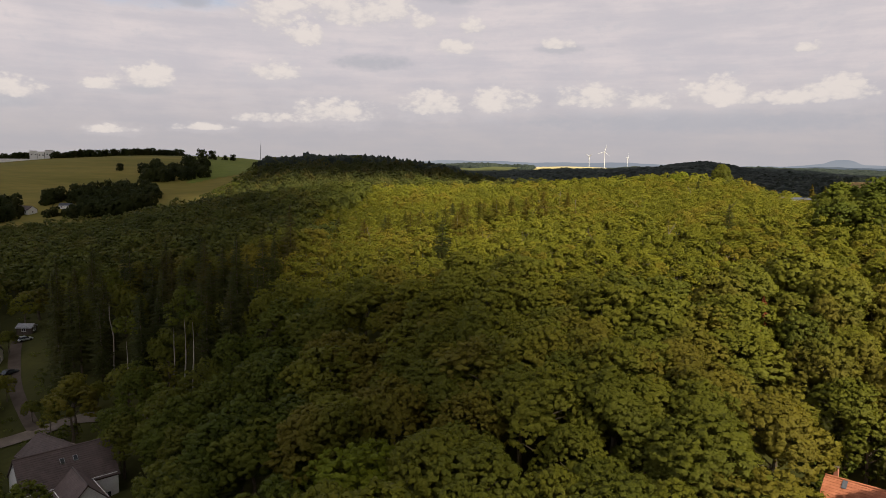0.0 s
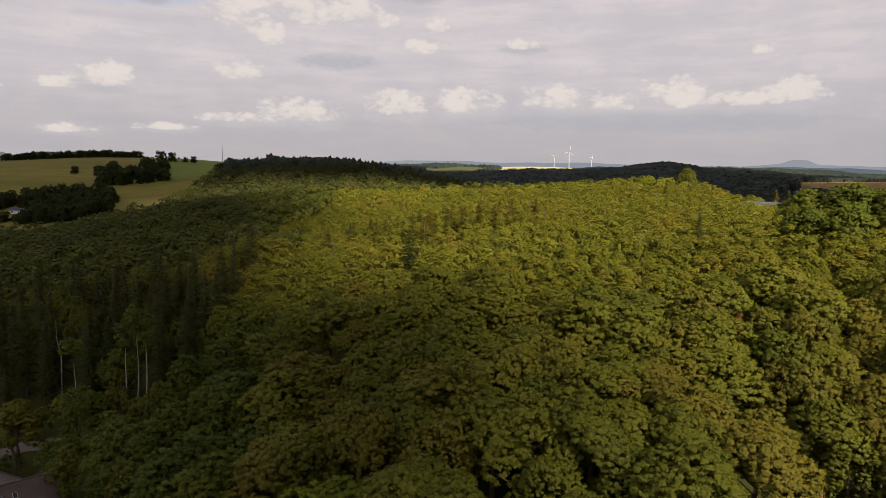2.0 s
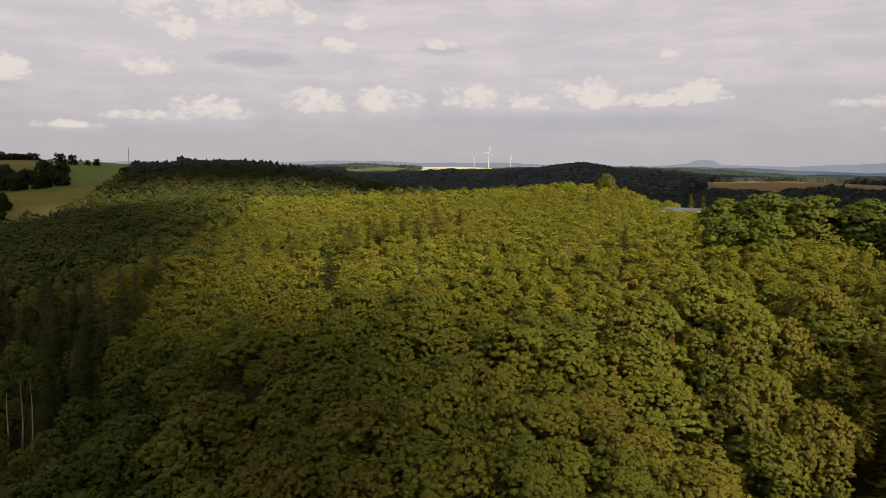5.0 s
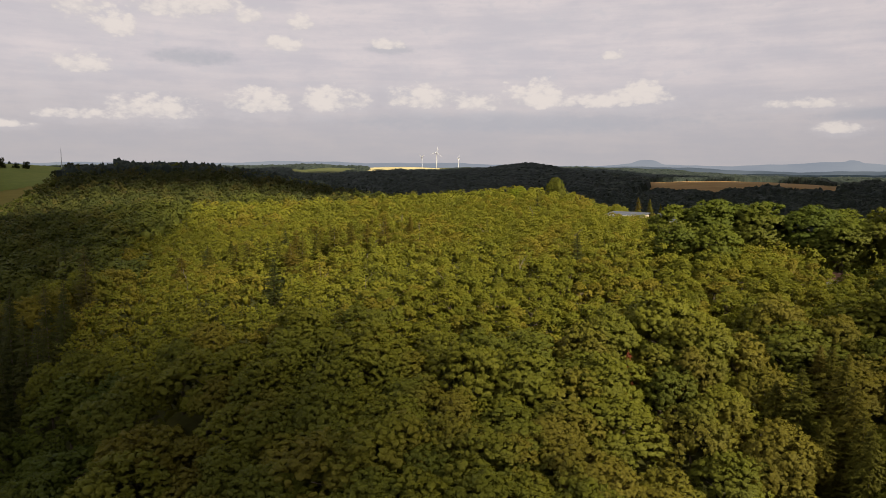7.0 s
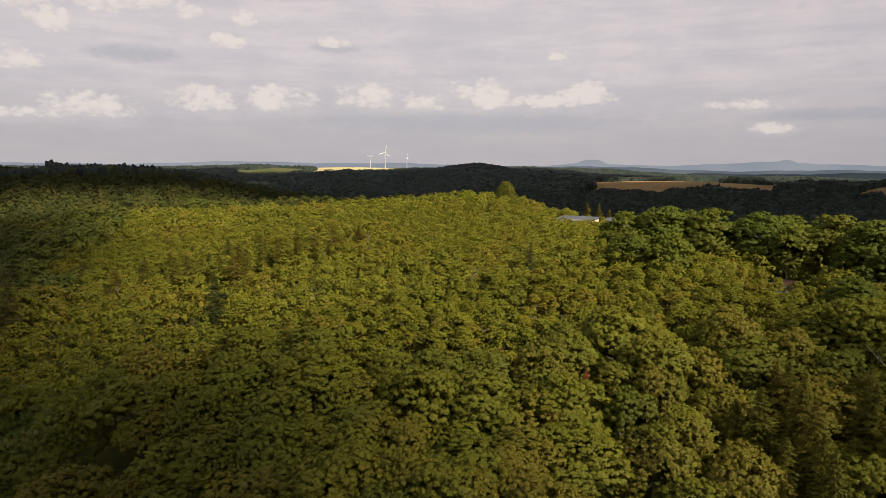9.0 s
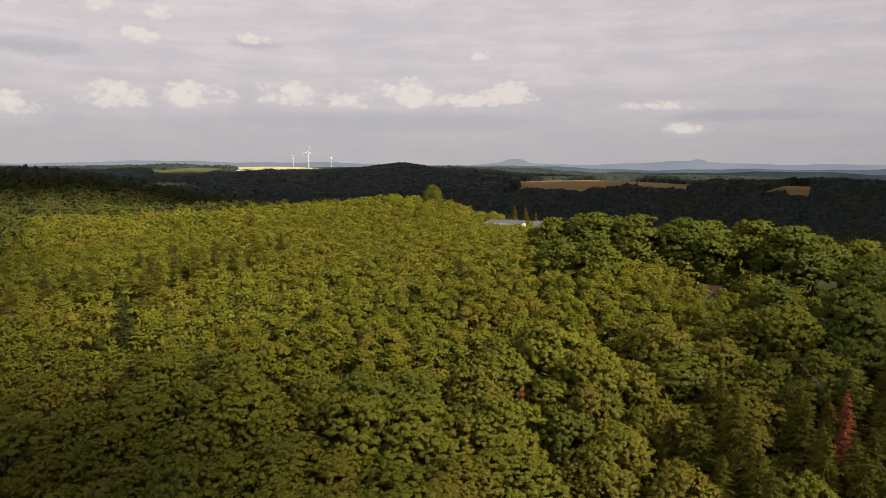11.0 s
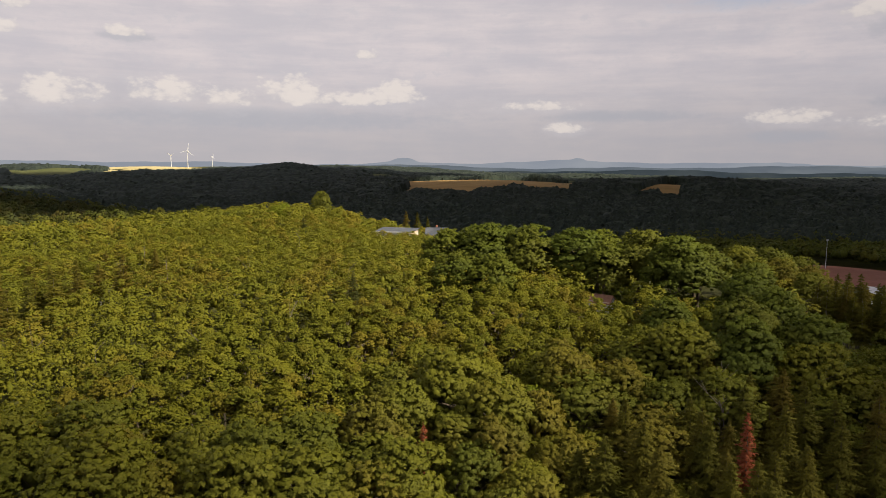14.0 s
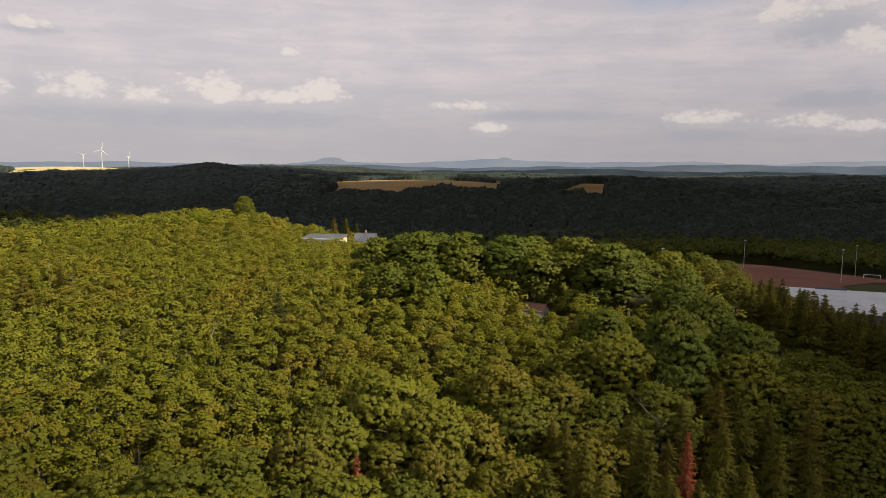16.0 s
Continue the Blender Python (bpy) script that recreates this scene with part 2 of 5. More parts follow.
SLATE = surface("brown_roof_tile", (0.066, 0.043, 0.036), (0.100, 0.068, 0.058), 0.8, 0.7, 0.3, 8, vary=0.15)
TERRACOTTA = surface("terracotta", (0.32, 0.105, 0.050), (0.42, 0.15, 0.075), 0.9, 0.75, 0.3, 8, vary=0.18)
RENDER_WHITE = surface("white_render", (0.70, 0.68, 0.64), (0.80, 0.79, 0.76), 0.5, 0.85, 0.1, 10)
BEIGE = surface("beige_render", (0.55, 0.42, 0.30), (0.63, 0.50, 0.37), 0.5, 0.85, 0.1, 10)
BROWN_TILE = surface("reddish_brown_tile", (0.24, 0.12, 0.08), (0.32, 0.17, 0.11), 0.9, 0.75, 0.3, 8)
TIMBER = surface("dark_timber", (0.05, 0.035, 0.025), (0.09, 0.065, 0.045), 1.2, 0.8, 0.3, 8, streaks=(1, 1, 0.3))
SHEET = surface("grey_roof_sheet", (0.48, 0.48, 0.50), (0.60, 0.60, 0.61), 0.12, 0.55, 0.1, 14, 0.0, (1, 1, 1))
BITUMEN = surface("grey_roof_felt", (0.075, 0.080, 0.095), (0.11, 0.116, 0.132), 0.2, 0.92, 0.2, 10)
METAL = surface("galvanised_steel", (0.42, 0.43, 0.44), (0.55, 0.56, 0.57), 2.0, 0.45, 0.05, 8, 0.6)
WHITE_STEEL = surface("white_coated_steel", (0.74, 0.74, 0.74), (0.82, 0.82, 0.82), 0.1, 0.5, 0.0, 8)
# white steel dulled to grey, the haze before the turbines put into its colour
TURBINE_STEEL = surface("hazed_white_steel", (0.50, 0.50, 0.51), (0.58, 0.58, 0.59), 0.1, 0.6, 0.0, 8)
BRICK = surface("red_brick", (0.36, 0.13, 0.08), (0.46, 0.19, 0.12), 3.0, 0.85, 0.4, 6, vary=0.15)
DARK_GLASS = surface("window_glass", (0.03, 0.035, 0.04), (0.05, 0.055, 0.06), 0.3, 0.08, 0.0, 4)
BLACK_PAINT = surface("black_car_paint", (0.02, 0.02, 0.022), (0.03, 0.03, 0.033), 1.0, 0.25, 0.0, 8)
RUBBER = surface("tyre_rubber", (0.02, 0.02, 0.02), (0.035, 0.035, 0.035), 3.0, 0.9, 0.1, 8)
VAPOUR = surface("cloud_vapour", (0.75, 0.75, 0.77), (0.85, 0.85, 0.86), 0.003, 1.0, 0.0, 8)
# painted haze: each farther ridge glows paler and bluer
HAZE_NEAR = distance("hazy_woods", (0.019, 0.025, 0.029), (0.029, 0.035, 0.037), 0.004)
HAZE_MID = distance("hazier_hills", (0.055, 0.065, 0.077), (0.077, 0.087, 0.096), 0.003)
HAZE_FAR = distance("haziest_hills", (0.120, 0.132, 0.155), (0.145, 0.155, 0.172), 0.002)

# ---- mesh helpers ----
rng = np.random.default_rng(7)


def mesh_of(name, verts, tris, mat=None, smooth=False, normals=None):
    """A mesh from arrays of corners and of triangles; normals: a way for each corner, for sprays of leaves that shade as one bough."""
    me = bpy.data.meshes.new(name)
    verts, tris = np.asarray(verts, np.float32), np.asarray(tris, np.int32)
    if normals is not None:                              # wind each face towards the way it shades
        p = verts[tris]
        wrong = (np.cross(p[:, 1] - p[:, 0], p[:, 2] - p[:, 0]) * np.asarray(normals, np.float32)[tris[:, 0]]).sum(-1) < 0
        tris = np.where(wrong[:, None], tris[:, ::-1], tris).astype(np.int32)
    me.vertices.add(len(verts))
    me.vertices.foreach_set("co", verts.ravel())
    me.loops.add(tris.size)
    me.loops.foreach_set("vertex_index", tris.ravel())
    me.polygons.add(len(tris))
    me.polygons.foreach_set("loop_start", np.arange(0, tris.size, tris.shape[1], dtype=np.int32))
    me.polygons.foreach_set("use_smooth", np.full(len(tris), smooth or normals is not None))
    me.update(calc_edges=True)
    if normals is not None:
        me.normals_split_custom_set_from_vertices(np.asarray(normals, np.float32))
    if mat:
        me.materials.append(mat)
    return me


def part(name, shape, mat, parent=None, label=""):
    """Links a bmesh, or a mesh, as one object under its thing."""
    if isinstance(shape, bmesh.types.BMesh):
        me = bpy.data.meshes.new(name)
        shape.to_mesh(me)
        shape.free()
    else:
        me = shape
    if mat and not me.materials:
        me.materials.append(mat)
    ob = new(name, me)
    ob.parent = parent
    return tagged(ob, label)


def thing(name, m, label, category, group=""):
    ob = new(name)
    ob.matrix_basis = m
    return tagged(ob, label, category, group)


def box(bm, x0, y0, z0, x1, y1, z1, bevel=0.0):
    made = bmesh.ops.create_cube(bm, size=1.0)["verts"]
    bmesh.ops.scale(bm, vec=(x1 - x0, y1 - y0, z1 - z0), verts=made)
    bmesh.ops.translate(bm, vec=((x0 + x1) / 2, (y0 + y1) / 2, (z0 + z1) / 2), verts=made)
    if bevel:
        edges = {e for v in made for e in v.link_edges}
        bmesh.ops.bevel(bm, geom=list(edges), offset=bevel, segments=1, affect="EDGES")
    return bm


def block(*a, bevel=0.0):
    return box(bmesh.new(), *a, bevel=bevel)


def rod(bm, a, b, ra, rb, sides=8):
    a, b = Vector(a), Vector(b)
    m = Matrix.Translation((a + b) / 2) @ (b - a).to_track_quat("Z", "Y").to_matrix().to_4x4()
    bmesh.ops.create_cone(bm, cap_ends=True, segments=sides, radius1=ra, radius2=rb, depth=(b - a).length, matrix=m)
    return bm


def sheet(points, thick=0.0):
    """A flat or bent outline, extruded downwards where it is thick."""
    bm = bmesh.new()
    face = bm.faces.new([bm.verts.new(p) for p in points])
    if thick:
        made = bmesh.ops.extrude_face_region(bm, geom=[face])["geom"]
        bmesh.ops.translate(bm, vec=(0, 0, -thick), verts=[v for v in made if isinstance(v, bmesh.types.BMVert)])
        bmesh.ops.recalc_face_normals(bm, faces=bm.faces)
    return bm


# ---- the land ----
# x, y, spread, height of each swell of the ground
HILLS = np.array([
    (-168, 775, 48, -9),
    (850, 3950, 520, 12),
    (805, 2154, 150, 54),
    (1089, 1677, 220, 20),
    (1312, 1509, 220, 20),
    (560, 2600, 150, 14),
    (1900, 1500, 200, 16),
    (1300, 1000, 160, 14),
    (152, 372, 38, 6.5),
    (90, 230, 110, 26.6),
    (60, 330, 130, -10.1),
    (150, 370, 100, 31.9),
    (140, 180, 60, -0.5),
    (-60, 400, 150, 11.1),
    (-260, 880, 260, 48.9),
    (-110, 740, 140, 22.5),
    (-150, 240, 100, 3.4),
    (300, 170, 110, 24.5),
    (20, 130, 70, 8.8),
    (-70, 130, 60, -13.8),
    (330, 520, 200, -15.7),
    (70, 100, 60, -7.3),
    (0, -60, 140, -1.7),
    (220, 300, 80, -12.8),
    (-250, 600, 180, -24.9),
    (-330, 300, 160, -2.6),
    (20, 560, 150, 17.0),
    (500, 900, 350, 1.0),
    (-60, 210, 40, 4.4),
    (125, 125, 45, 6.9),
    (-15, 180, 40, 3.0),
    (-430, 800, 200, 22.0),
    (0, 1000, 200, -8.7),
    (300, 470, 110, 2.6),
    (-600, 600, 200, 15.0),
    (-110, 740, 70, -0.1),
    (180, 150, 50, 2.3),
    (-60, 390, 70, 12.3),
    (400, 300, 80, 10.0),
])


def step(a, b, v):
    t = np.clip((v - a) / (b - a), 0, 1)
    return t * t * (3 - 2 * t)


def land(x, y):
    """Height of the ground."""
    x, y = np.asarray(x, float), np.asarray(y, float)
    z = np.full(np.broadcast(x, y).shape, -12.0)
    for cx, cy, s, h in HILLS:
        z = z + h * np.exp(-((x - cx) ** 2 + (y - cy) ** 2) / (2 * s * s))
    r = np.hypot(x, y)
    z = z + 36 * step(700, 4200, r) * (1 - 1.3 * step(20, 50, np.degrees(np.arctan2(x, y))))
    z = z + 11 * step(600, 1400, r) * (np.sin(x / 310 + 1.3) * np.sin(y / 260 + 0.4) + 0.6 * np.sin(x / 140 + y / 190))
    return z + 0.5 * np.sin(x / 23 + 0.7) * np.sin(y / 19)


def polar(az, r):
    return r * math.sin(radians(az)), r * math.cos(radians(az))


radii = np.concatenate(([0.0], np.geomspace(12, 4900, 150)))
angles = np.linspace(0, 2 * np.pi, 241)[:-1]
gx, gy = radii[1:, None] * np.sin(angles), radii[1:, None] * np.cos(angles)
gverts = np.concatenate(([[0, 0, float(land(0, 0))]], np.stack([gx, gy, land(gx, gy)], -1).reshape(-1, 3)))
gfaces = []
for j in range(240):
    k = (j + 1) % 240
    gfaces.append((0, 1 + k, 1 + j))
    for i in range(149):
        a, b, c, d = 1 + i * 240 + j, 1 + i * 240 + k, 1 + (i + 1) * 240 + k, 1 + (i + 1) * 240 + j
        gfaces += [(a, b, c), (a, c, d)]
ground = tagged(new("ground", mesh_of("ground", gverts, gfaces, SOIL, True)), "dark earthy woodland floor reaching to the horizon", "ground", kind="structure")


def drape(name, mat, label, category, centre, inside, lift=0.25, cells=40, size=None):
    """A patch of other ground laid over the land: every cell of a fine grid whose middle lies inside."""
    (cx, cy), (sx, sy) = centre, size
    us, vs = np.linspace(-sx, sx, cells + 1), np.linspace(-sy, sy, cells + 1)
    X, Y = np.meshgrid(cx + us, cy + vs, indexing="ij")
    V = np.stack([X, Y, land(X, Y) + lift], -1).reshape(-1, 3)
    mx, my = (X[:-1, :-1] + X[1:, 1:]) / 2, (Y[:-1, :-1] + Y[1:, 1:]) / 2
    i, j = np.nonzero(inside(mx, my))
    a = i * (cells + 1) + j
    F = np.concatenate([np.stack([a, a + cells + 1, a + cells + 2], -1), np.stack([a, a + cells + 2, a + 1], -1)])
    return tagged(new(name, mesh_of(name, V, F, mat, True)), label, category, kind="structure")


def az_of(x, y):
    return np.degrees(np.arctan2(x, y))


def meadow_area(x, y):
    """The grassy hillside beyond the wooded valley."""
    r, a = np.hypot(x, y), az_of(x, y)
    low = 482 + 3.2 * np.maximum(a + 25, 0) ** 1.8 + 14 * np.sin(a / 1.3)
    return (a > -52) & (a < -11.5) & (r > low) & (r < 1080)


FIELDS = [
    # name, material, label, azimuths, distances
    ("ripe_field", STRAW, "broad tan stubble field between dark woods", (29.8, 44.5), (1430, 2000)),
    ("ripe_field", STRAW, "small tan stubble field at a wood's edge", (47.5, 53.0), (1430, 1570)),
    ("pasture", PASTURE, "dull green pasture between far woods", (26.8, 30.4), (2000, 3100)),
    ("pasture", PASTURE, "dull green pasture behind the stubble field", (42.5, 51.5), (1680, 2500)),
    ("ripe_field", STRAW, "narrow pale field beyond the pasture", (33.0, 42.0), (2700, 3500)),
    ("ripe_field", STRAW, "narrow tan field beyond dark woods", (45.0, 50.0), (3000, 3700)),
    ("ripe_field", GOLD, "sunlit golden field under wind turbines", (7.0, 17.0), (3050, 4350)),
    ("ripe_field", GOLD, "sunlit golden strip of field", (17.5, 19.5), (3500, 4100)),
    ("pasture", PASTURE, "dull green field on a far ridge", (1.0, 6.5), (2700, 3500)),
]


def field_edge(x, y, a0, a1, r0, r1, margin=0.0):
    """Whether a place lies within a field, whose sides wander."""
    r, a = np.hypot(x, y), np.degrees(np.arctan2(x, y))
    wob = 0.5 * np.sin(r / 130.0) + 0.5 * np.sin(r / 57.0 + a0)
    near = r0 + 45 * np.sin(a * 0.9 + a0) + 22 * np.sin(a * 2.3)
    return (a > a0 + wob - margin) & (a < a1 + 1.4 * wob + margin) & (r > near) & (r < r1 + 90 * np.sin(a * 1.1 + 2))


def in_field(x, y, margin=0.0):
    hit = np.zeros(np.shape(x), bool)
    for _, _, _, (a0, a1), (r0, r1) in FIELDS:
        hit |= field_edge(x, y, a0, a1, r0, r1, margin)
    return hit


drape("meadow", GRASS, "dry yellow-green hillside meadow", "meadow", (-400, 720), meadow_area, 0.3, 130, (420, 420))
drape("pasture", LUSH, "fresh green grass on the hilltop by the mast", "meadow", (-180, 850),
      lambda x, y: meadow_area(x, y) & (az_of(x, y) > -20.5) & (np.hypot(x, y) > 690 + 6 * (az_of(x, y) + 20)), 0.6, 80, (180, 220))
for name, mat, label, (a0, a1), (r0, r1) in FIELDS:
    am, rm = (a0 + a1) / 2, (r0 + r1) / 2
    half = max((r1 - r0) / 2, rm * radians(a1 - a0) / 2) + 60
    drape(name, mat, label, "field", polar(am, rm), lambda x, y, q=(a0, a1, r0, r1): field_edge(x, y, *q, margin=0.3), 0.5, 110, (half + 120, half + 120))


def ridge(name, mat, label, r, a0, a1, height, seed, bumps=()):
    """A strip of far hills as a long low ridge with a front and a back slope."""
    az = np.linspace(a0, a1, 1100)
    top = np.full(az.shape, float(height))
    for k, (f, amp) in enumerate(((0.16, 9), (0.45, 5), (1.3, 2.2), (3.7, 0.9))):
        top += amp * np.sin(az * f + seed * (k + 1.7))
    for a, w, h in bumps:
        top += h * np.exp(-((az - a) / w) ** 4 / 2)
    rows = []
    for rr, z in ((r - 150, np.full(az.shape, -40.0)), (r - 60, top * 0.72 - 4), (r, top), (r + 60, np.full(az.shape, -40.0))):
        rows.append(np.stack([rr * np.sin(np.radians(az)), rr * np.cos(np.radians(az)), z], -1))
    V, m = np.concatenate(rows), len(az)
    F = []
    for k in range(3):
        for i in range(m - 1):
            a = k * m + i
            F += [(a, a + 1, a + m + 1), (a, a + m + 1, a + m)]
    return tagged(new(name, mesh_of(name, V, F, mat, True)), label, "far hills", kind="structure")


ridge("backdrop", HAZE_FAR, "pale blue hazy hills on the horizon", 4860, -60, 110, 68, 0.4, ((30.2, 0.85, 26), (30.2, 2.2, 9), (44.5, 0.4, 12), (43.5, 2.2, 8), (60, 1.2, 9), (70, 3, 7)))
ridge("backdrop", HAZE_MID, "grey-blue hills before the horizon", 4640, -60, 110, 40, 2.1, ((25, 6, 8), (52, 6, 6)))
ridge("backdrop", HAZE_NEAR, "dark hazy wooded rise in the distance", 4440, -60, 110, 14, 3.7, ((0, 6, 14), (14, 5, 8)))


# ---- trees ----
def small_ball(fine):
    """A ball of few triangles."""
    bm = bmesh.new()
    bmesh.ops.create_icosphere(bm, subdivisions=fine, radius=1.0)
    V = np.array([v.co for v in bm.verts])
    F = np.array([[v.index for v in f.verts] for f in bm.faces])
    bm.free()
    return V, F


BALL_V, BALL_F = small_ball(1)
BIG_BALL = small_ball(2)
# hearts of tufts: eight faces, twenty faces
CLUMPS = {1: (np.array([(1, 0, 0), (-1, 0, 0), (0, 1, 0), (0, -1, 0), (0, 0, 1), (0, 0, -1)], float),
              np.array([(0, 2, 4), (2, 1, 4), (1, 3, 4), (3, 0, 4), (2, 0, 5), (1, 2, 5), (3, 1, 5), (0, 3, 5)])),
          2: (BALL_V, BALL_F)}


def unit(v):
    return v / np.maximum(np.linalg.norm(v, axis=-1, keepdims=True), 1e-9)


def leaf_cards(r, centres, normals, size, wide=0.8, fold=0.25):
    """Small folded leaf sprays at the places given, facing about the ways given."""
    m = len(centres)
    nrm = unit(normals)
    side = unit(np.cross(nrm, r.normal(size=(m, 3))))
    ahead = np.cross(nrm, side)
    s = size * r.uniform(0.6, 1.4, (m, 1))
    drop = fold * s * nrm
    a, b = ahead * s * 0.74, side * s * wide * r.uniform(0.75, 1.05, (m, 1))
    skew = b * r.uniform(-0.35, 0.35, (m, 1))
    V = np.stack([centres - a - b, centres - a + b - drop, centres + a + b * 0.8 + skew, centres + a - b * 0.7 + skew - drop], 1).reshape(-1, 3)
    k = 4 * np.arange(m)[:, None]
    F = np.concatenate([k + [0, 1, 2], k + [0, 2, 3]])
    return V, F


def crown(seed, radius, height, lumps, cards, size, peak=0.0, ragged=0.16, tufts=9, core=0.52, clumps=1, rough=0.15, low=1.15, plump=0.74):
    """A crown about the origin's axis from z = 0 to height: rounded boughs set with tufts, each clad in leaf sprays.
    peak: how far it tapers; tufts: for each bough; core: the share of a bough's girth that lets no light through;
    clumps: how finely the tufts are rounded; rough: how unevenly they face; low: how far down boughs grow; plump: the size of the tufts' hearts."""
    r = np.random.default_rng(seed)
    k = np.arange(lumps)
    t = (k + 0.5) / lumps
    up = 1 - low * t                                   # from the top down to a little below the widest girth
    ring = np.sqrt(np.maximum(1 - up * up, 0)) * (1 - peak * np.clip(up, 0, 1))
    turn = k * 2.39996 + r.uniform(-0.9, 0.9, lumps)
    mid = 0.42 * height
    C = np.stack([radius * 0.72 * ring * np.cos(turn), radius * 0.72 * ring * np.sin(turn), mid + (height - mid) * 0.80 * up], -1)
    C += r.normal(scale=ragged * radius * 0.62, size=C.shape)
    R = radius * r.uniform(0.24, 0.46, lumps) * (1 - 0.35 * peak * np.clip(up, 0, 1))
    verts, faces, norms, base = [], [], [], 0
    ball = BIG_BALL if lumps > 12 else (BALL_V, BALL_F)
    if core <= 0:
        ball = (ball[0][:0], ball[1][:0])
    inner = ball[0] * [0.38 * radius * (1 - 0.3 * peak), 0.38 * radius * (1 - 0.3 * peak), 0.28 * height] * (1 + 0.08 * r.normal(size=(len(ball[0]), 1))) * core / 0.52
    verts.append(inner + [0, 0, 0.47 * height])
    norms.append(unit(ball[0]))
    faces.append(ball[1])
    base = len(inner)
    ways, boughs = [], []
    for i in range(lumps):                               # tufts spread evenly over the outer side of each bough
        m = max(4, int(1.75 * tufts * (R[i] / R.mean()) ** 2))
        j = np.arange(m)
        z = 1 - 2 * (j + 0.5) / m
        a = j * 2.39996 + r.uniform(0, 6.28)
        q = np.sqrt(1 - z * z)
        d = np.stack([q * np.cos(a), q * np.sin(a), z], -1) + 0.26 * r.normal(size=(m, 3))
        d = unit(d)
        keep = d @ (unit(C[i] - [0, 0, 0.4 * height]) * 0.7 + [0, 0, 0.6]) > -0.30
        ways.append(d[keep])
        boughs.append(np.full(keep.sum(), i))
    way, bough = np.concatenate(ways), np.concatenate(boughs)
    total = len(way)
    tuft = C[bough] + way * R[bough][:, None] * r.uniform(0.70, 1.02, (total, 1)) * [1, 1, 0.85]
    girth = R[bough] * r.uniform(0.26, 0.46, total) * (9.0 / tufts) ** 0.5
    heart = [0, 0, 0.40 * height]
    if clumps:                                           # a solid, uneven heart for each tuft
        cv, cf = CLUMPS[clumps]
        q = unit(r.normal(size=(total, 3)))              # each heart is mirrored across a plane of its own
        turned = cv[None] - 2 * (cv @ q.T).T[:, :, None] * q[:, None, :]
        turned = turned * (1 + 0.20 * r.normal(size=(total, len(cv), 1))) * r.uniform(0.75, 1.15, (total, 1, 3))
        V = tuft[:, None] + turned * girth[:, None, None] * [plump, plump, 0.86 * plump]
        away = unit((V - heart) / [radius, radius, 0.6 * height])
        soft = unit(0.7 * unit(turned) + 0.7 * away + 0.15 * way[:, None] + [0, 0, 0.3] + rough * r.normal(size=turned.shape))
        verts.append(V.reshape(-1, 3))
        norms.append(soft.reshape(-1, 3))
        faces.append((cf[None] + (np.arange(total) * len(cv))[:, None, None]).reshape(-1, 3) + base)
        base += total * len(cv)
    pick = r.choice(total, cards, p=girth ** 2 / (girth ** 2).sum())
    out = unit(r.normal(size=(cards, 3)) + 0.8 * way[pick] + [0, 0, 0.25])
    where = tuft[pick] + out * girth[pick][:, None] * r.uniform(0.66, 1.25, (cards, 1)) * [1.0, 1.0, 0.75]
    V, F = leaf_cards(r, where, 0.7 * out + 0.3 * way[pick] + [0, 0, 0.2] + 0.45 * r.normal(size=(cards, 3)), size)
    verts.append(V)
    faces.append(F + base)
    soft = 0.7 * unit(V - np.repeat(tuft[pick], 4, axis=0)) + 0.7 * unit((V - heart) / [radius, radius, 0.6 * height]) + np.repeat([0, 0, 0.3] + 0.15 * way[pick] + rough * r.normal(size=(cards, 3)), 4, axis=0)
    norms.append(unit(soft))
    return np.concatenate(verts), np.concatenate(faces), np.concatenate(norms)


def trunk_mesh(seed, height, girth, limbs, reach, bend=0.03):
    """A tapered trunk with limbs that leave it upwards."""
    r = random.Random(seed)
    bm = bmesh.new()
    foot = Vector((0, 0, -0.8))
    for i in range(4):
        tip = Vector((r.uniform(-bend, bend) * height, r.uniform(-bend, bend) * height, height * (i + 1) / 4))
        rod(bm, foot, tip, girth * (1 - 0.22 * i), girth * (1 - 0.22 * (i + 1)), 7)
        foot = tip
    for i in range(limbs):
        a, z = r.uniform(0, 6.28), height * r.uniform(0.35, 0.9)
        out = reach * r.uniform(0.6, 1.0)
        rod(bm, (0, 0, z), (out * math.cos(a), out * math.sin(a), z + out * r.uniform(0.4, 0.9)), girth * 0.35, girth * 0.08, 5)
    me = bpy.data.meshes.new("trunk")
    bm.to_mesh(me)
    bm.free()
    return me


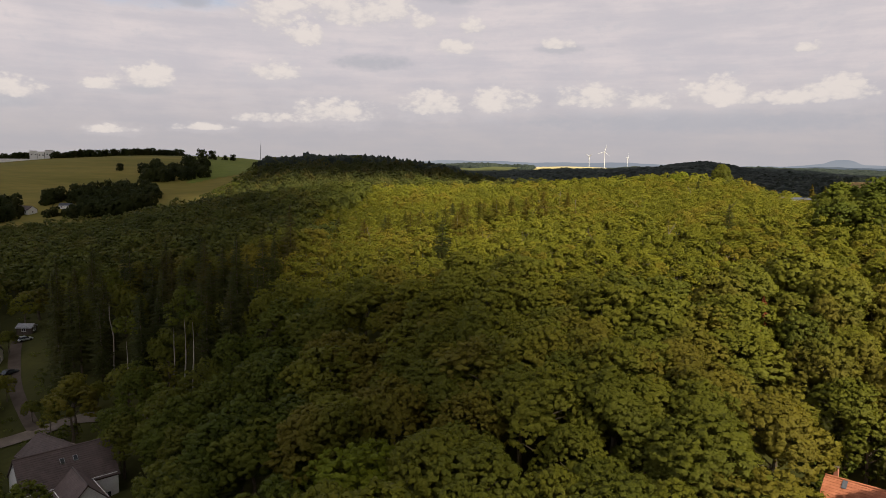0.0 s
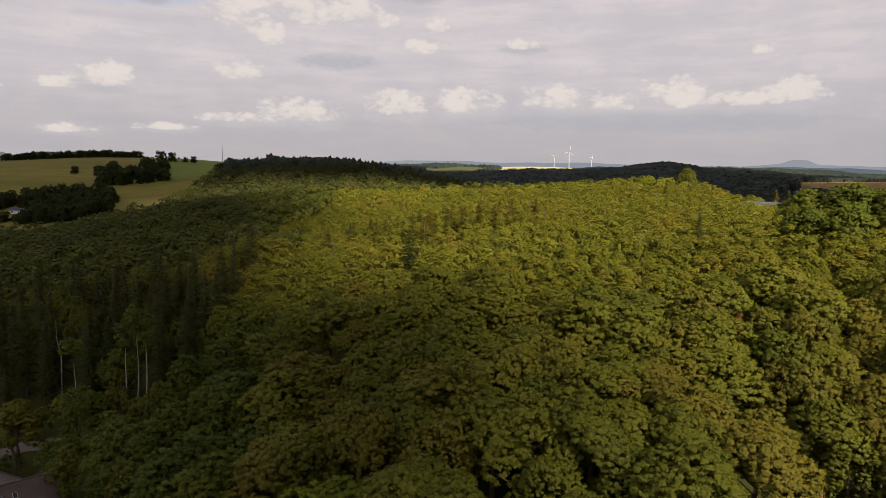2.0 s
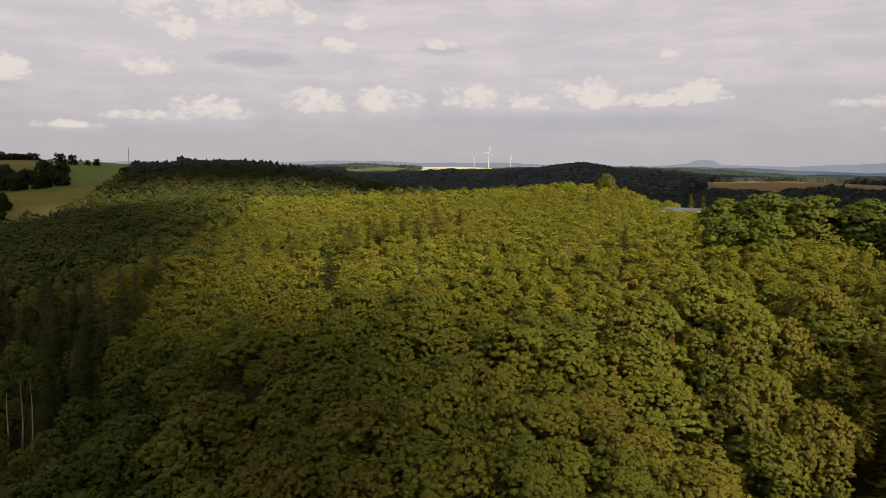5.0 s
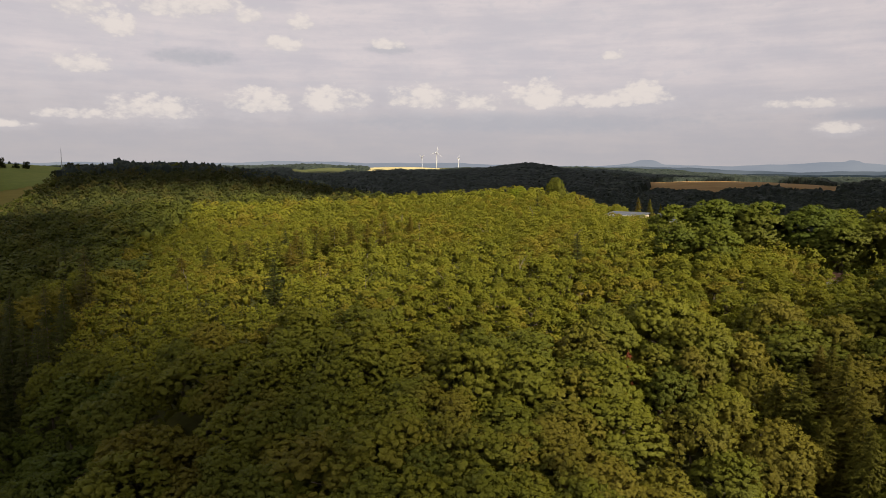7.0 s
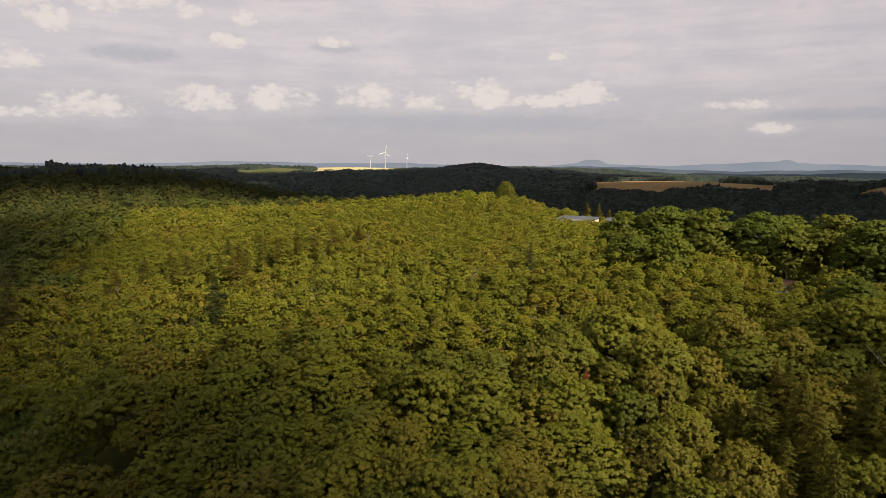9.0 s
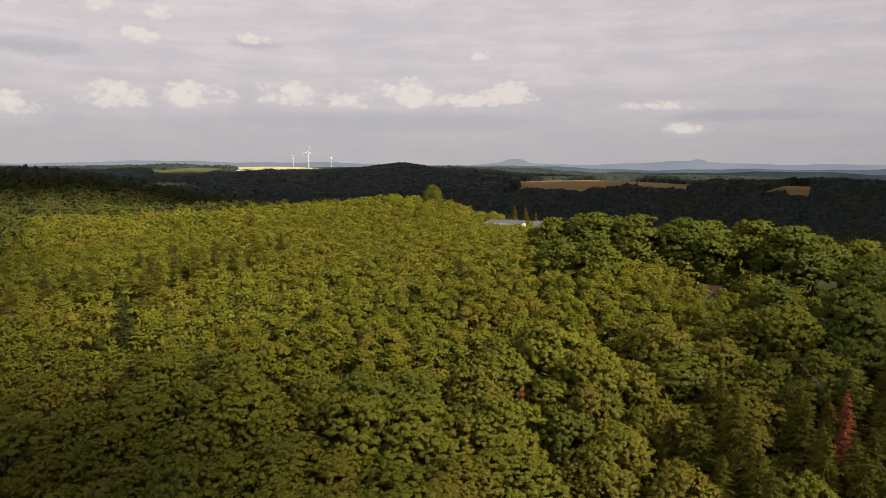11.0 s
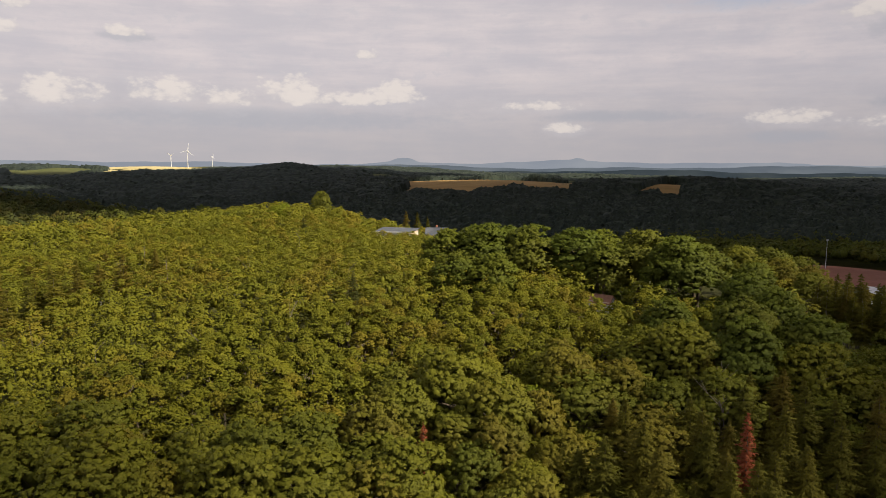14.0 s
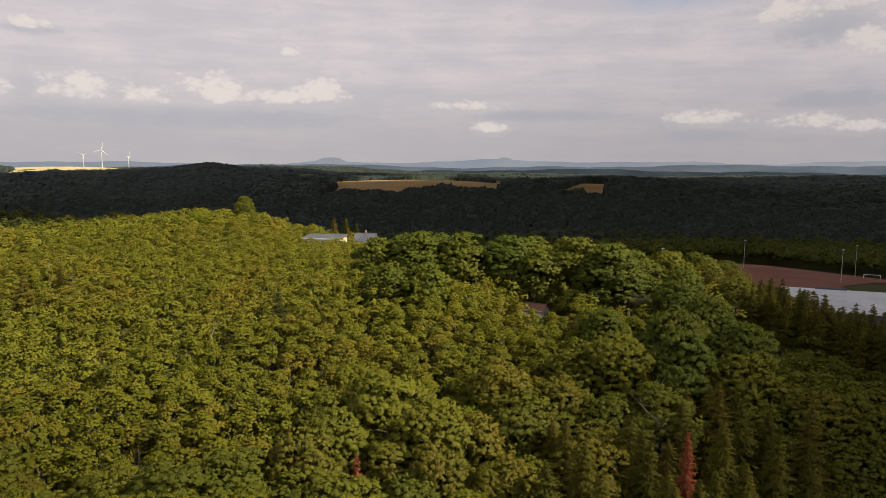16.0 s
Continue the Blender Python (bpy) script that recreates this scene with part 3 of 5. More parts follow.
def spruce_crown(seed, height, radius, whorls, boughs, bare=0.12, thin=1.0, twigs=20):
    """Whorls of drooping boughs with hanging twigs, from the bare foot of the trunk to its tip."""
    r = np.random.default_rng(seed)
    verts, faces, norms, base = [], [], [], 0
    for w in range(whorls):
        t = (w + r.uniform(-0.3, 0.3)) / (whorls - 1)
        t = min(max(t, 0.0), 1.0)
        z0 = height * (bare + (1 - bare) * t)
        reach = radius * (1 - t) ** 0.6 * r.uniform(0.75, 1.15) + 0.12
        count = max(4, int(boughs * (1 - 0.4 * t)))
        for b in range(count):
            if r.random() > thin:
                continue
            a = 6.283 * (b + 0.5 * (w % 2)) / count + r.uniform(-0.35, 0.35)
            d = np.array([math.cos(a), math.sin(a), 0.0])
            s = np.array([-d[1], d[0], 0.0])
            q = reach * r.uniform(0.5, 1.2)
            droop = q * r.uniform(0.10, 0.50)
            p0 = np.array([0, 0, z0 - r.uniform(0.0, 1.4) * height / whorls])
            p1 = p0 + d * q * 0.55 + [0, 0, -0.45 * droop]
            p2 = p0 + d * q + [0, 0, -droop + 0.16 * q]
            wd = 0.05 + 0.030 * q
            V = np.array([p0, p1 + s * wd - [0, 0, 0.5 * wd], p1 + [0, 0, 0.08], p1 - s * wd - [0, 0, 0.5 * wd], p2])
            verts.append(V)
            face = d * 0.7 + [0, 0, 0.8]
            norms.append(unit(np.array([face, face + 0.6 * s, face, face - 0.6 * s, face + d * 0.5])))
            faces.append(np.array([[0, 1, 2], [0, 2, 3], [2, 1, 4], [2, 4, 3]]) + base)
            base += 5
            f = r.uniform(0.15, 1.0, (twigs, 1))             # hanging twigs, all along the bough
            side = r.uniform(-1, 1, (twigs, 1))
            c = p0 + (p2 - p0) * f + s * side * (0.10 + 0.24 * q * (1.15 - f)) + [0, 0, 1] * r.uniform(-0.10, 0.06, (twigs, 1)) * (0.5 + 0.3 * q)
            l = (0.14 + 0.10 * q * (1.2 - f)) * r.uniform(0.6, 1.4, (twigs, 1))
            o = d * r.uniform(-0.3, 1.0, (twigs, 1)) * l + s * (side + 0.5 * r.normal(size=(twigs, 1))) * l
            e = unit(np.cross(o + 1e-4, [0, 0, 1])) * l * 0.42
            V = np.stack([c - e, c + e + [0, 0, 0.04], c + o - [0, 0, 1] * l * r.uniform(0.1, 1.0, (twigs, 1))], 1).reshape(-1, 3)
            verts.append(V)
            norms.append(np.repeat(unit(face + s * side * 0.6 + 0.28 * r.normal(size=(twigs, 3))), 3, axis=0))
            faces.append(np.arange(3 * twigs).reshape(-1, 3) + base)
            base += 3 * twigs
    return np.concatenate(verts), np.concatenate(faces), np.concatenate(norms)


def broad_tree(name, seed, radius, height, lumps, cards, size, leaves, label, bark=BARK, peak=0.0, foot=0.30, category="tree", tufts=9, core=0.46, limbs=5, girth=0.026, clumps=2, low=1.15, plump=0.74):
    """A broadleaf tree at the origin, a trunk with limbs and a leafy crown."""
    tree = thing(name, Matrix(), label, category)
    part("trunk", trunk_mesh(seed, height * 0.72, girth * height, limbs, radius * 0.7), bark, tree)
    V, F, N = crown(seed, radius, height * (1 - foot), lumps, cards, size, peak, tufts=tufts, core=core, clumps=clumps, low=low, plump=plump)
    V[:, 2] += height * foot
    part("crown", mesh_of("crown", V, F, leaves, True, N), None, tree)
    return tree


def spruce_tree(name, seed, radius, height, whorls, boughs, leaves, label, bark=BARK, bare=0.12, thin=1.0, twigs=20):
    tree = thing(name, Matrix(), label, "conifer")
    part("trunk", trunk_mesh(seed, height * 0.97, 0.014 * height, 0, 1, 0.006), bark, tree)
    V, F, N = spruce_crown(seed, height, radius, whorls, boughs, bare, thin, twigs)
    part("crown", mesh_of("crown", V, F, leaves, True, N), None, tree)
    return tree


def stand(m, height_scale, x, y, width_scale, turn, lean=0.0, sink=0.0):
    """The pose of a tree on the land."""
    return pose(x, y, float(land(x, y)) - sink, lean, 0, turn) @ Matrix.Diagonal((width_scale, width_scale, height_scale, 1)) @ m


class Grove:
    """Trees of one kind: the templates stand as the first trees, and the rest are copies."""

    def __init__(self, group, templates):
        self.group, self.templates, self.used = group, templates, 0
        for tree in templates:
            tagged(tree, group=group)

    def plant(self, x, y, wide=1.0, high=1.0, turn=None, lean=0.0):
        k = self.used
        self.used += 1
        m = stand(Matrix(), high, x, y, wide, rng.uniform(0, 360) if turn is None else turn, lean)
        tree = self.templates[k % len(self.templates)]
        if k < len(self.templates):
            tree.matrix_basis = m
            return tree
        base, tree.scale = Vector(tree.scale), (1, 1, 1)
        made = copy_thing(tree, m)
        tree.scale = base
        return made


def hexes(x0, x1, y0, y1, gap, jitter=0.26):
    """Places at about one distance from one another, unevenly."""
    out = []
    rows = int((y1 - y0) / (gap * 0.87)) + 1
    cols = int((x1 - x0) / gap) + 1
    for i in range(rows):
        for j in range(cols):
            x = x0 + gap * (j + 0.5 * (i % 2)) + rng.uniform(-jitter, jitter) * gap
            y = y0 + gap * 0.87 * i + rng.uniform(-jitter, jitter) * gap
            out.append((x, y))
    return out


# plots kept free of trees: x, y, radius
CLEAR = [(-66, 113, 10), (-59, 103, 9), (-54, 94, 8), (-66, 102, 8), (-50, 104, 9), (-47, 96, 7), (-45, 89, 6), (-76, 127, 8), (4, 222, 5), (2, 215, 4), (-81, 148, 5), (-90, 142, 5), (-73, 147, 4), (-100, 136, 6), (-96, 152, 5), (-107, 165, 5), (-118, 178, 11), (-127, 197, 6), (-138, 216, 8),
         (56, 82, 9.0), (52, 76, 9.0), (46, 69, 9.0), (40, 61, 7.5), (66, 74, 8), (74, 68, 7), (149, 173, 6), (142, 166, 8), (137, 161, 5), (131, 155, 4), (146, 164, 5), (141, 158, 5), (136, 152, 4), (159, 311, 12), (187, 316, 8), (158, 302, 5), (166, 305, 6), (210, 108, 16), (195, 100, 11), (222, 122, 14)]


def is_clear(x, y):
    return any((x - a) ** 2 + (y - b) ** 2 < c * c for a, b, c in CLEAR) or (225 < x < 460 and 95 < y < 290)


oaks = Grove("oaks on the near slope", [broad_tree("oak_tree", 11 + k, 5.6 + 0.25 * k, 16.0, 24, 15000, 0.112, OAK, "broad green oak with a billowing summer crown", foot=0.26, tufts=32, core=0.28) for k in range(5)])
slope_oaks = Grove("oaks on the slope", [broad_tree("oak_tree", 31 + k, 5.4 + 0.2 * k, 16.0, 20, 9500, 0.122, OAK, "green oak in full leaf in closed woodland", foot=0.26, tufts=24, core=0.28) for k in range(4)])
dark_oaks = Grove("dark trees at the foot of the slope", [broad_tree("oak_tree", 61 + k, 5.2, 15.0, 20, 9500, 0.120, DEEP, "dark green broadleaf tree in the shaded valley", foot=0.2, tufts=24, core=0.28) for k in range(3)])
maples = Grove("young trees on the hill", [broad_tree("young_tree", 51 + k, 2.9, 11.5, 11, 3000, 0.112, YOUNG, "slender yellow-green young tree in dense plantation", peak=0.35, foot=0.2, tufts=20, core=0.25) for k in range(6)])
copse = Grove("smaller trees in the stand", [broad_tree("young_oak", 41 + k, 3.6, 11.5, 12, 4200, 0.115, OAK, "small green oak crowded between taller trees", foot=0.22, tufts=18, core=0.25) for k in range(3)])
limes = Grove("tall dark trees by the hut", [broad_tree("lime_tree", 71 + k, 7.4, 22.0, 34, 15000, 0.145, DEEP, "tall dark green lime with a dense domed crown", foot=0.10, tufts=24, core=0.3) for k in range(4)])
pale_trees = Grove("bright green trees", [broad_tree("ash_tree", 91 + k, 5.5, 15.0, 22, 12000, 0.125, PALE, "bright lime-green broadleaf tree among darker ones", foot=0.25, tufts=24, core=0.28) for k in range(2)])
spruces = Grove("spruces in the dark stand", [spruce_tree("spruce_tree", 111 + k, 3.5, 21.0, 32, 11, NEEDLES, "dark spruce with drooping boughs", bare=0.18) for k in range(3)])
browning = Grove("browning spruces", [spruce_tree("spruce_tree", 131 + k, 5.4, 20.0, 38, 18, BROWNING, "tall spruce with thin browning needles", bare=0.10, thin=0.9, twigs=22) for k in range(3)])
tall_spruces = Grove("spruces by the sports hall", [spruce_tree("spruce_tree", 151 + k, 2.9, 19.5, 30, 11, BROWNING, "tall spruce with a bare pale lower trunk", PALE_BARK, bare=0.40) for k in range(3)])
pines = Grove("pines on the hill", [spruce_tree("pine_tree", 171 + k, 3.4, 15.0, 20, 11, BROWNING, "brownish pine with a bare pale trunk", PALE_BARK if k == 0 else BARK, bare=0.36 + 0.06 * (k == 0), twigs=22) for k in range(4)])

taken = []


def free(x, y, gap):
    return all((x - a) ** 2 + (y - b) ** 2 > (gap + g) ** 2 for a, b, g in taken)


def special(grove, x, y, wide, high, gap, **more):
    tree = grove.plant(x, y, wide, high, **more)
    taken.append((x, y, gap))
    return tree


# trees that stand out
birches = Grove("pale-trunked trees", [broad_tree("birch_tree", 181 + k, 2.6, 25.0, 9, 520, 0.24, DEEP, "slim tree with a bare pale trunk and thin high crown", PALE_BARK, foot=0.68, limbs=0, girth=0.010, core=0) for k in range(2)])
for x, y, h in ((-56, 150, 1.0), (-58.5, 152, 1.05), (-60.5, 151, 0.95), (-83, 168, 1.1), (-71, 150, 0.9)):
    special(birches, x, y, 1.0, h, 1.5)
CLEAR += [(-56, 146, 5), (-53, 140, 5)]
for x, y, w, h in ((15, 79, 0.9, 0.9), (21, 82, 0.8, 0.85), (18, 88, 0.8, 0.9), (60, 106, 0.9, 0.95), (69, 98, 0.85, 0.9), (77, 112, 0.9, 0.9), (68, 110, 0.9, 0.9)):
    special(oaks, x, y, w, h, 3.4)
for x, y, w, h in ((61, 93, 1.0, 0.8), (66, 89, 0.9, 0.8), (71, 86, 0.9, 0.85), (64, 98, 1.1, 1.0)):
    special(copse, x, y, w, h, 1.5)
for x, y in ((67.5, 84.5), (69.5, 82.5), (63.5, 88.5)):
    special(spruces, x, y, 0.5, 0.55, 0.8)
special(slope_oaks, -18, 161, 0.9, 0.95, 3)
special(slope_oaks, -13, 167, 0.85, 0.9, 3)
special(slope_oaks, 50, 97, 0.85, 0.8, 4)
special(slope_oaks, 60, 96, 0.9, 0.85, 4)
special(pale_trees, -12.5, 88, 1.25, 1.0, 6.0)
special(pale_trees, 79, 131, 0.85, 0.85, 4)
special(pale_trees, 85, 128, 0.8, 0.8, 4)
special(pale_trees, 121, 352, 1.0, 0.8, 4)
for x, y, w, h in ((195, 160, 1.1, 1.2), (203, 166, 1.0, 1.2), (205, 156, 1.1, 1.2), (212, 160, 1.0, 1.15), (214, 152, 1.0, 1.1), (200, 150, 1.0, 1.1), (190, 152, 1.0, 1.05), (208, 145, 1.0, 1.0), (198, 141, 1.0, 0.95)):
    special(slope_oaks, x, y, w, h, 3.4)
for x, y, w, h in ((128, 220, 0.85, 0.84), (134, 208, 1.05, 0.98), (144, 198, 1.05, 0.98), (155, 188, 1.05, 1.0), (153, 176, 0.8, 0.85), (162, 158, 1.05, 1.0), (163, 172, 1.0, 1.0), (146, 214, 1.0, 0.95),
                   (165, 190, 1.0, 0.95), (172, 158, 0.95, 0.9), (143, 224, 0.9, 0.85), (112, 192, 0.7, 0.75), (118, 183, 0.75, 0.75), (171, 141, 0.9, 0.85), (122, 112, 0.95, 1.0), (133, 120, 0.9, 0.95), (140, 108, 0.95, 0.95),
                   (150, 122, 0.9, 0.9), (128, 134, 0.75, 0.75), (158, 134, 0.85, 0.85), (180, 165, 0.9, 0.85), (152, 374, 0.75, 0.85)):
    special(limes, x, y, w * (1.2 if y > 155 and y < 250 else 1.0), h * (1.04 if y > 155 and y < 250 else 1.0), 5.2 * w)
for x, y, w, h in ((80, 97, 1.1, 1.0), (84, 103, 1.05, 0.98), (77, 104, 1.0, 0.95), (91, 97, 1.0, 1.0), (96, 104, 1.0, 0.92), (88, 110, 0.9, 0.88), (102, 92, 1.05, 1.1), (104, 100, 1.0, 1.0), (97, 86, 1.0, 1.05), (92, 99, 1.0, 1.05),
                   (111, 94, 1.05, 1.05), (86, 90, 1.0, 1.0), (106, 86, 1.0, 1.1), (117, 86, 1.0, 1.12), (75, 97, 0.8, 0.8), (115, 100, 0.9, 1.0)):
    special(browning, x, y, w, h, 1.5 * w)
for x, y, w, h in ((184, 341, 0.75, 0.95), (189, 338, 0.8, 1.0), (194, 336, 0.7, 0.95)):
    special(browning, x, y, w, h, 2.6)
for k, (x, y) in enumerate(((-30, 256), (-22, 263), (-14, 258), (-5, 271), (4, 266), (12, 276), (20, 268), (-40, 262), (28, 281), (36, 275), (-8, 283), (16, 291), (48, 262), (-2, 256))):
    special(spruces if k % 3 == 1 else browning, x, y, 1.05 if k % 3 == 1 else 0.66, 0.53 + 0.04 * (k * 7 % 5), 2.0)
dead_spruce = spruce_tree("spruce_tree", 191, 3.2, 22.5, 40, 13, RUST, "dead spruce with rust-red needles among living trees", twigs=16)
dead_spruce.matrix_basis = stand(Matrix(), 1.0, 94, 93, 1.0, 40)
taken.append((94, 93, 1.8))
for x, y, w, h in ((89.8, 88.6, 0.95, 1.0), (93.4, 88.4, 0.95, 1.0), (87.5, 85.5, 1.0, 1.0)):
    special(browning, x, y, w, h, 1.2)
dead_sapling = spruce_tree("spruce_tree", 192, 2.0, 13.5, 26, 11, RUST, "small dead conifer with orange-brown needles", twigs=16)
dead_sapling.matrix_basis = stand(Matrix(), 1.0, 61, 127, 1.0, 10)
taken.append((61, 127, 0.6))
for i in range(72):
    k = i % 18
    x, y = 178 + 4.4 * (i // 18) + rng.uniform(-1.2, 1.2) + 0.15 * k, 127 - 2.7 * k + rng.uniform(-0.9, 0.9)
    special(tall_spruces, x, y, rng.uniform(1.0, 1.35), rng.uniform(0.82, 1.04), 1.2)
for x, y in ((5, 228), (8.5, 230), (1, 233), (13, 236), (19, 240), (-4, 238), (-11, 235), (25, 246), (31, 252), (-19, 240), (15, 246), (7, 241), (-8, 244), (37, 250), (-27, 236)):
    special(pines, x, y, rng.uniform(1.0, 1.3), rng.uniform(0.9, 1.14), 2.2)
for x, y, w, h in ((80, 190, 1.0, 0.75), (0, 193, 1.25, 0.85), (-66, 262, 1.3, 0.95), (-58, 258, 1.1, 0.9), (112, 300, 0.9, 0.7)):
    special(spruces, x, y, w, h, 2.6)
for x, y, h in ((-92, 160, 0.85), (-97, 168, 0.95), (-103, 180, 1.0), (-110, 190, 1.0), (-115, 201, 1.05), (-88, 155, 0.7)):
    special(spruces, x, y, 0.95, h, 2.6)
for x, y, w, h in ((-86, 154, 0.45, 0.45), (-92, 148, 0.35, 0.32), (-101, 147, 0.4, 0.4), (-107, 153, 0.45, 0.45), (-85, 143, 0.32, 0.42), (-79, 152, 0.4, 0.4), (-104, 158, 0.4, 0.4), (-121, 186, 0.45, 0.4), (-113, 163, 0.45, 0.4)):
    special(slope_oaks, x, y, w, h, 1.5)
for x, y in hexes(-112, -46, 150, 212, 7.6):
    if x > -0.575 * y and not is_clear(x, y) and free(x, y, 2.5):
        if rng.random() < 0.75:
            special(spruces, x, y, rng.uniform(0.9, 1.2), rng.uniform(0.85, 1.2), 2.6)
        else:
            special(slope_oaks, x, y, rng.uniform(0.7, 0.9), rng.uniform(0.85, 1.1), 3.0)


def young_zone(x, y):
    edge = 143 + 0.35 * max(0.0, 40 - x) - 0.28 * max(0.0, x - 60)
    return y > edge + 5 * math.sin(x / 9.0) and x > -48 + 12 * math.sin(y / 17.0)


for x, y in hexes(-62, 150, 52, 240, 8.6):
    if y < 158 - 0.1 * x and not young_zone(x, y) and not is_clear(x, y) and free(x, y, 3.2):
        w = rng.uniform(0.82, 1.32)
        near = y < 112 and x < 75
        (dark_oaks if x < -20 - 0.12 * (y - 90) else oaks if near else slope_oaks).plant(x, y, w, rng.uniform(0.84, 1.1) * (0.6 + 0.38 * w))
        taken.append((x, y, 2.6))
for x, y in hexes(-62, -20, 158, 232, 8.0):
    if not young_zone(x, y) and free(x, y, 3.2):
        slope_oaks.plant(x, y, rng.uniform(0.75, 1.05), rng.uniform(0.85, 1.05))
        taken.append((x, y, 2.6))

for x, y in hexes(66, 200, 74, 160, 5.6):
    if not is_clear(x, y) and free(x, y, 1.6) and not young_zone(x, y):
        if 73 < x < 122 and y < 114 and rng.random() < 0.6:
            browning.plant(x, y, rng.uniform(0.75, 1.05), rng.uniform(0.75, 1.0))
        else:
            copse.plant(x, y, rng.uniform(0.85, 1.2), rng.uniform(0.85, 1.15))
        taken.append((x, y, 1.6))

def bare_tree(x, y, height, label, limbs, seed, girth=0.012):
    """A dead tree: a pale trunk with forking bare limbs."""
    r = random.Random(seed)
    tree = thing("dead_tree", at_ground(x, y, r.uniform(0, 360)), label, "tree", "dead trees")
    part("trunk", trunk_mesh(seed, height, girth * height, 0, 1, 0.015), GREY_BARK, tree)
    for i in range(limbs):
        a, z, l = r.uniform(0, 6.28), height * r.uniform(0.45, 0.97), height * r.uniform(0.12, 0.26)
        tip = Vector((l * 0.8 * math.cos(a), l * 0.8 * math.sin(a), z + l * 0.8))
        bm = rod(bmesh.new(), (0, 0, z), tip, 0.09, 0.04, 5)
        for k in range(3):
            b = a + r.uniform(-0.9, 0.9)
            mid = Vector((0, 0, z)).lerp(tip, r.uniform(0.4, 1.0))
            rod(bm, mid, mid + Vector((math.cos(b), math.sin(b), 1.1)) * l * 0.4, 0.045, 0.02, 4)
        part("limb", bm, GREY_BARK, tree)
    return tree


def at_ground(x, y, turn=0.0):
    return pose(x, y, float(land(x, y)), 0, 0, turn)


bare_tree(103, 103, 17.0, "dead tree with forking bare pale limbs", 9, 5)
bare_tree(107, 107, 16.5, "dead tree with a few bare limbs", 7, 6)
for k, (x, y) in enumerate(((40, 178), (22, 186), (55, 210), (30, 226), (70, 240), (95, 262), (12, 205), (-22, 205), (48, 246), (86, 205), (110, 170), (62, 186), (38, 260), (46, 268))):
    bare_tree(x, y, 12.6 + (k * 37 % 10) * 0.14, "slim dead pale stem among young trees", 1, 20 + k, 0.008)

# ---- the woods that nobody could count ----
def wood(name, label, category, mat, places, shapes):
    """Many trees in one mesh: each place is x, y, width, height; its shape is drawn by lot."""
    verts, faces, norms, base = [], [], [], 0
    P, tones = np.array(places), []
    lot = rng.integers(0, len(shapes), len(P))
    Z = land(P[:, 0], P[:, 1])
    for k, (V, F, N) in enumerate(shapes):
        sel = np.nonzero(lot == k)[0]
        a = rng.uniform(0, 2 * np.pi, len(sel))
        c, s = np.cos(a)[:, None], np.sin(a)[:, None]
        w, h = P[sel, 2][:, None], P[sel, 3][:, None]
        X = (V[None, :, 0] * c - V[None, :, 1] * s) * w + P[sel, 0][:, None]
        Y = (V[None, :, 0] * s + V[None, :, 1] * c) * w + P[sel, 1][:, None]
        T = V[None, :, 2] * h + Z[sel][:, None]
        verts.append(np.stack([X, Y, T], -1).reshape(-1, 3))
        tones.append(np.repeat(rng.random(len(sel)), len(V)))
        norms.append(np.stack([N[None, :, 0] * c - N[None, :, 1] * s, N[None, :, 0] * s + N[None, :, 1] * c, np.broadcast_to(N[None, :, 2], X.shape)], -1).reshape(-1, 3))
        faces.append((F[None] + (np.arange(len(sel)) * len(V))[:, None, None] + base).reshape(-1, 3))
        base += len(sel) * len(V)
    me = mesh_of(name, np.concatenate(verts), np.concatenate(faces), mat, True, np.concatenate(norms))
    me.attributes.new("tone", "FLOAT", "POINT").data.foreach_set("value", np.concatenate(tones).astype(np.float32))
    return tagged(new(name, me), label, category, kind="stuff")


def raised(shape, foot):
    V, F, N = shape
    V = V.copy()
    V[:, 2] += foot
    return V, F, N


young_rest = []
count = 0
spots = sorted(hexes(-66, 215, 118, 330, 4.5, 0.34), key=lambda p: math.hypot(p[0] - 60, p[1] - 90))
for x, y in spots:
    if young_zone(x, y) and not is_clear(x, y) and free(x, y, 1.2) and not (x > 150 and y < 240):
        w = rng.uniform(0.85, 1.25)
        h = rng.uniform(0.82, 1.06) * (0.60 + 0.40 * w)
        f = ((x - 9.65) * 149.35 + (y - 42) * 269) / (149.35 ** 2 + 269 ** 2)
        if 0.5 < f < 0.98 and math.hypot(x - 9.65 - 149.35 * f, y - 42 - 269 * f) < 12:      # lower growth before the pavilion
            h = min(h, max(0.4, (max(64.3 - 35.5 * f, 33.9) - float(land(x, y)) + rng.uniform(-0.9, 0.1)) / 11.5))
        if count < 300:
            maples.plant(x, y, w, h)
            count += 1
        else:
            young_rest.append((x, y, w, h))
wood("young_woodland", "dense yellow-green young woodland covering the hill", "woodland", YOUNG, young_rest,
     [raised(crown(201 + k, 3.0, 9.2, 8, 230, 0.145, 0.35, tufts=9, core=0.30, rough=0.10, low=1.25, plump=0.80), 2.3) for k in range(6)])

ROAD = [(-130, 120), (-108, 131), (-94, 139), (-82, 148), (-72, 147), (-64, 143)]
DRIVE = [(-88, 143), (-96, 152), (-107, 166), (-121, 189), (-125, 198)]


def lane_gap(x, y):
    """How far a place lies from the nearest lane."""
    best = 99.0
    for line in (ROAD, DRIVE):
        for (ax, ay), (bx, by) in zip(line, line[1:]):
            f = ((x - ax) * (bx - ax) + (y - ay) * (by - ay)) / ((bx - ax) ** 2 + (by - ay) ** 2)
            f = min(max(f, 0.0), 1.0)
            best = min(best, math.hypot(x - ax - f * (bx - ax), y - ay - f * (by - ay)))
    return best


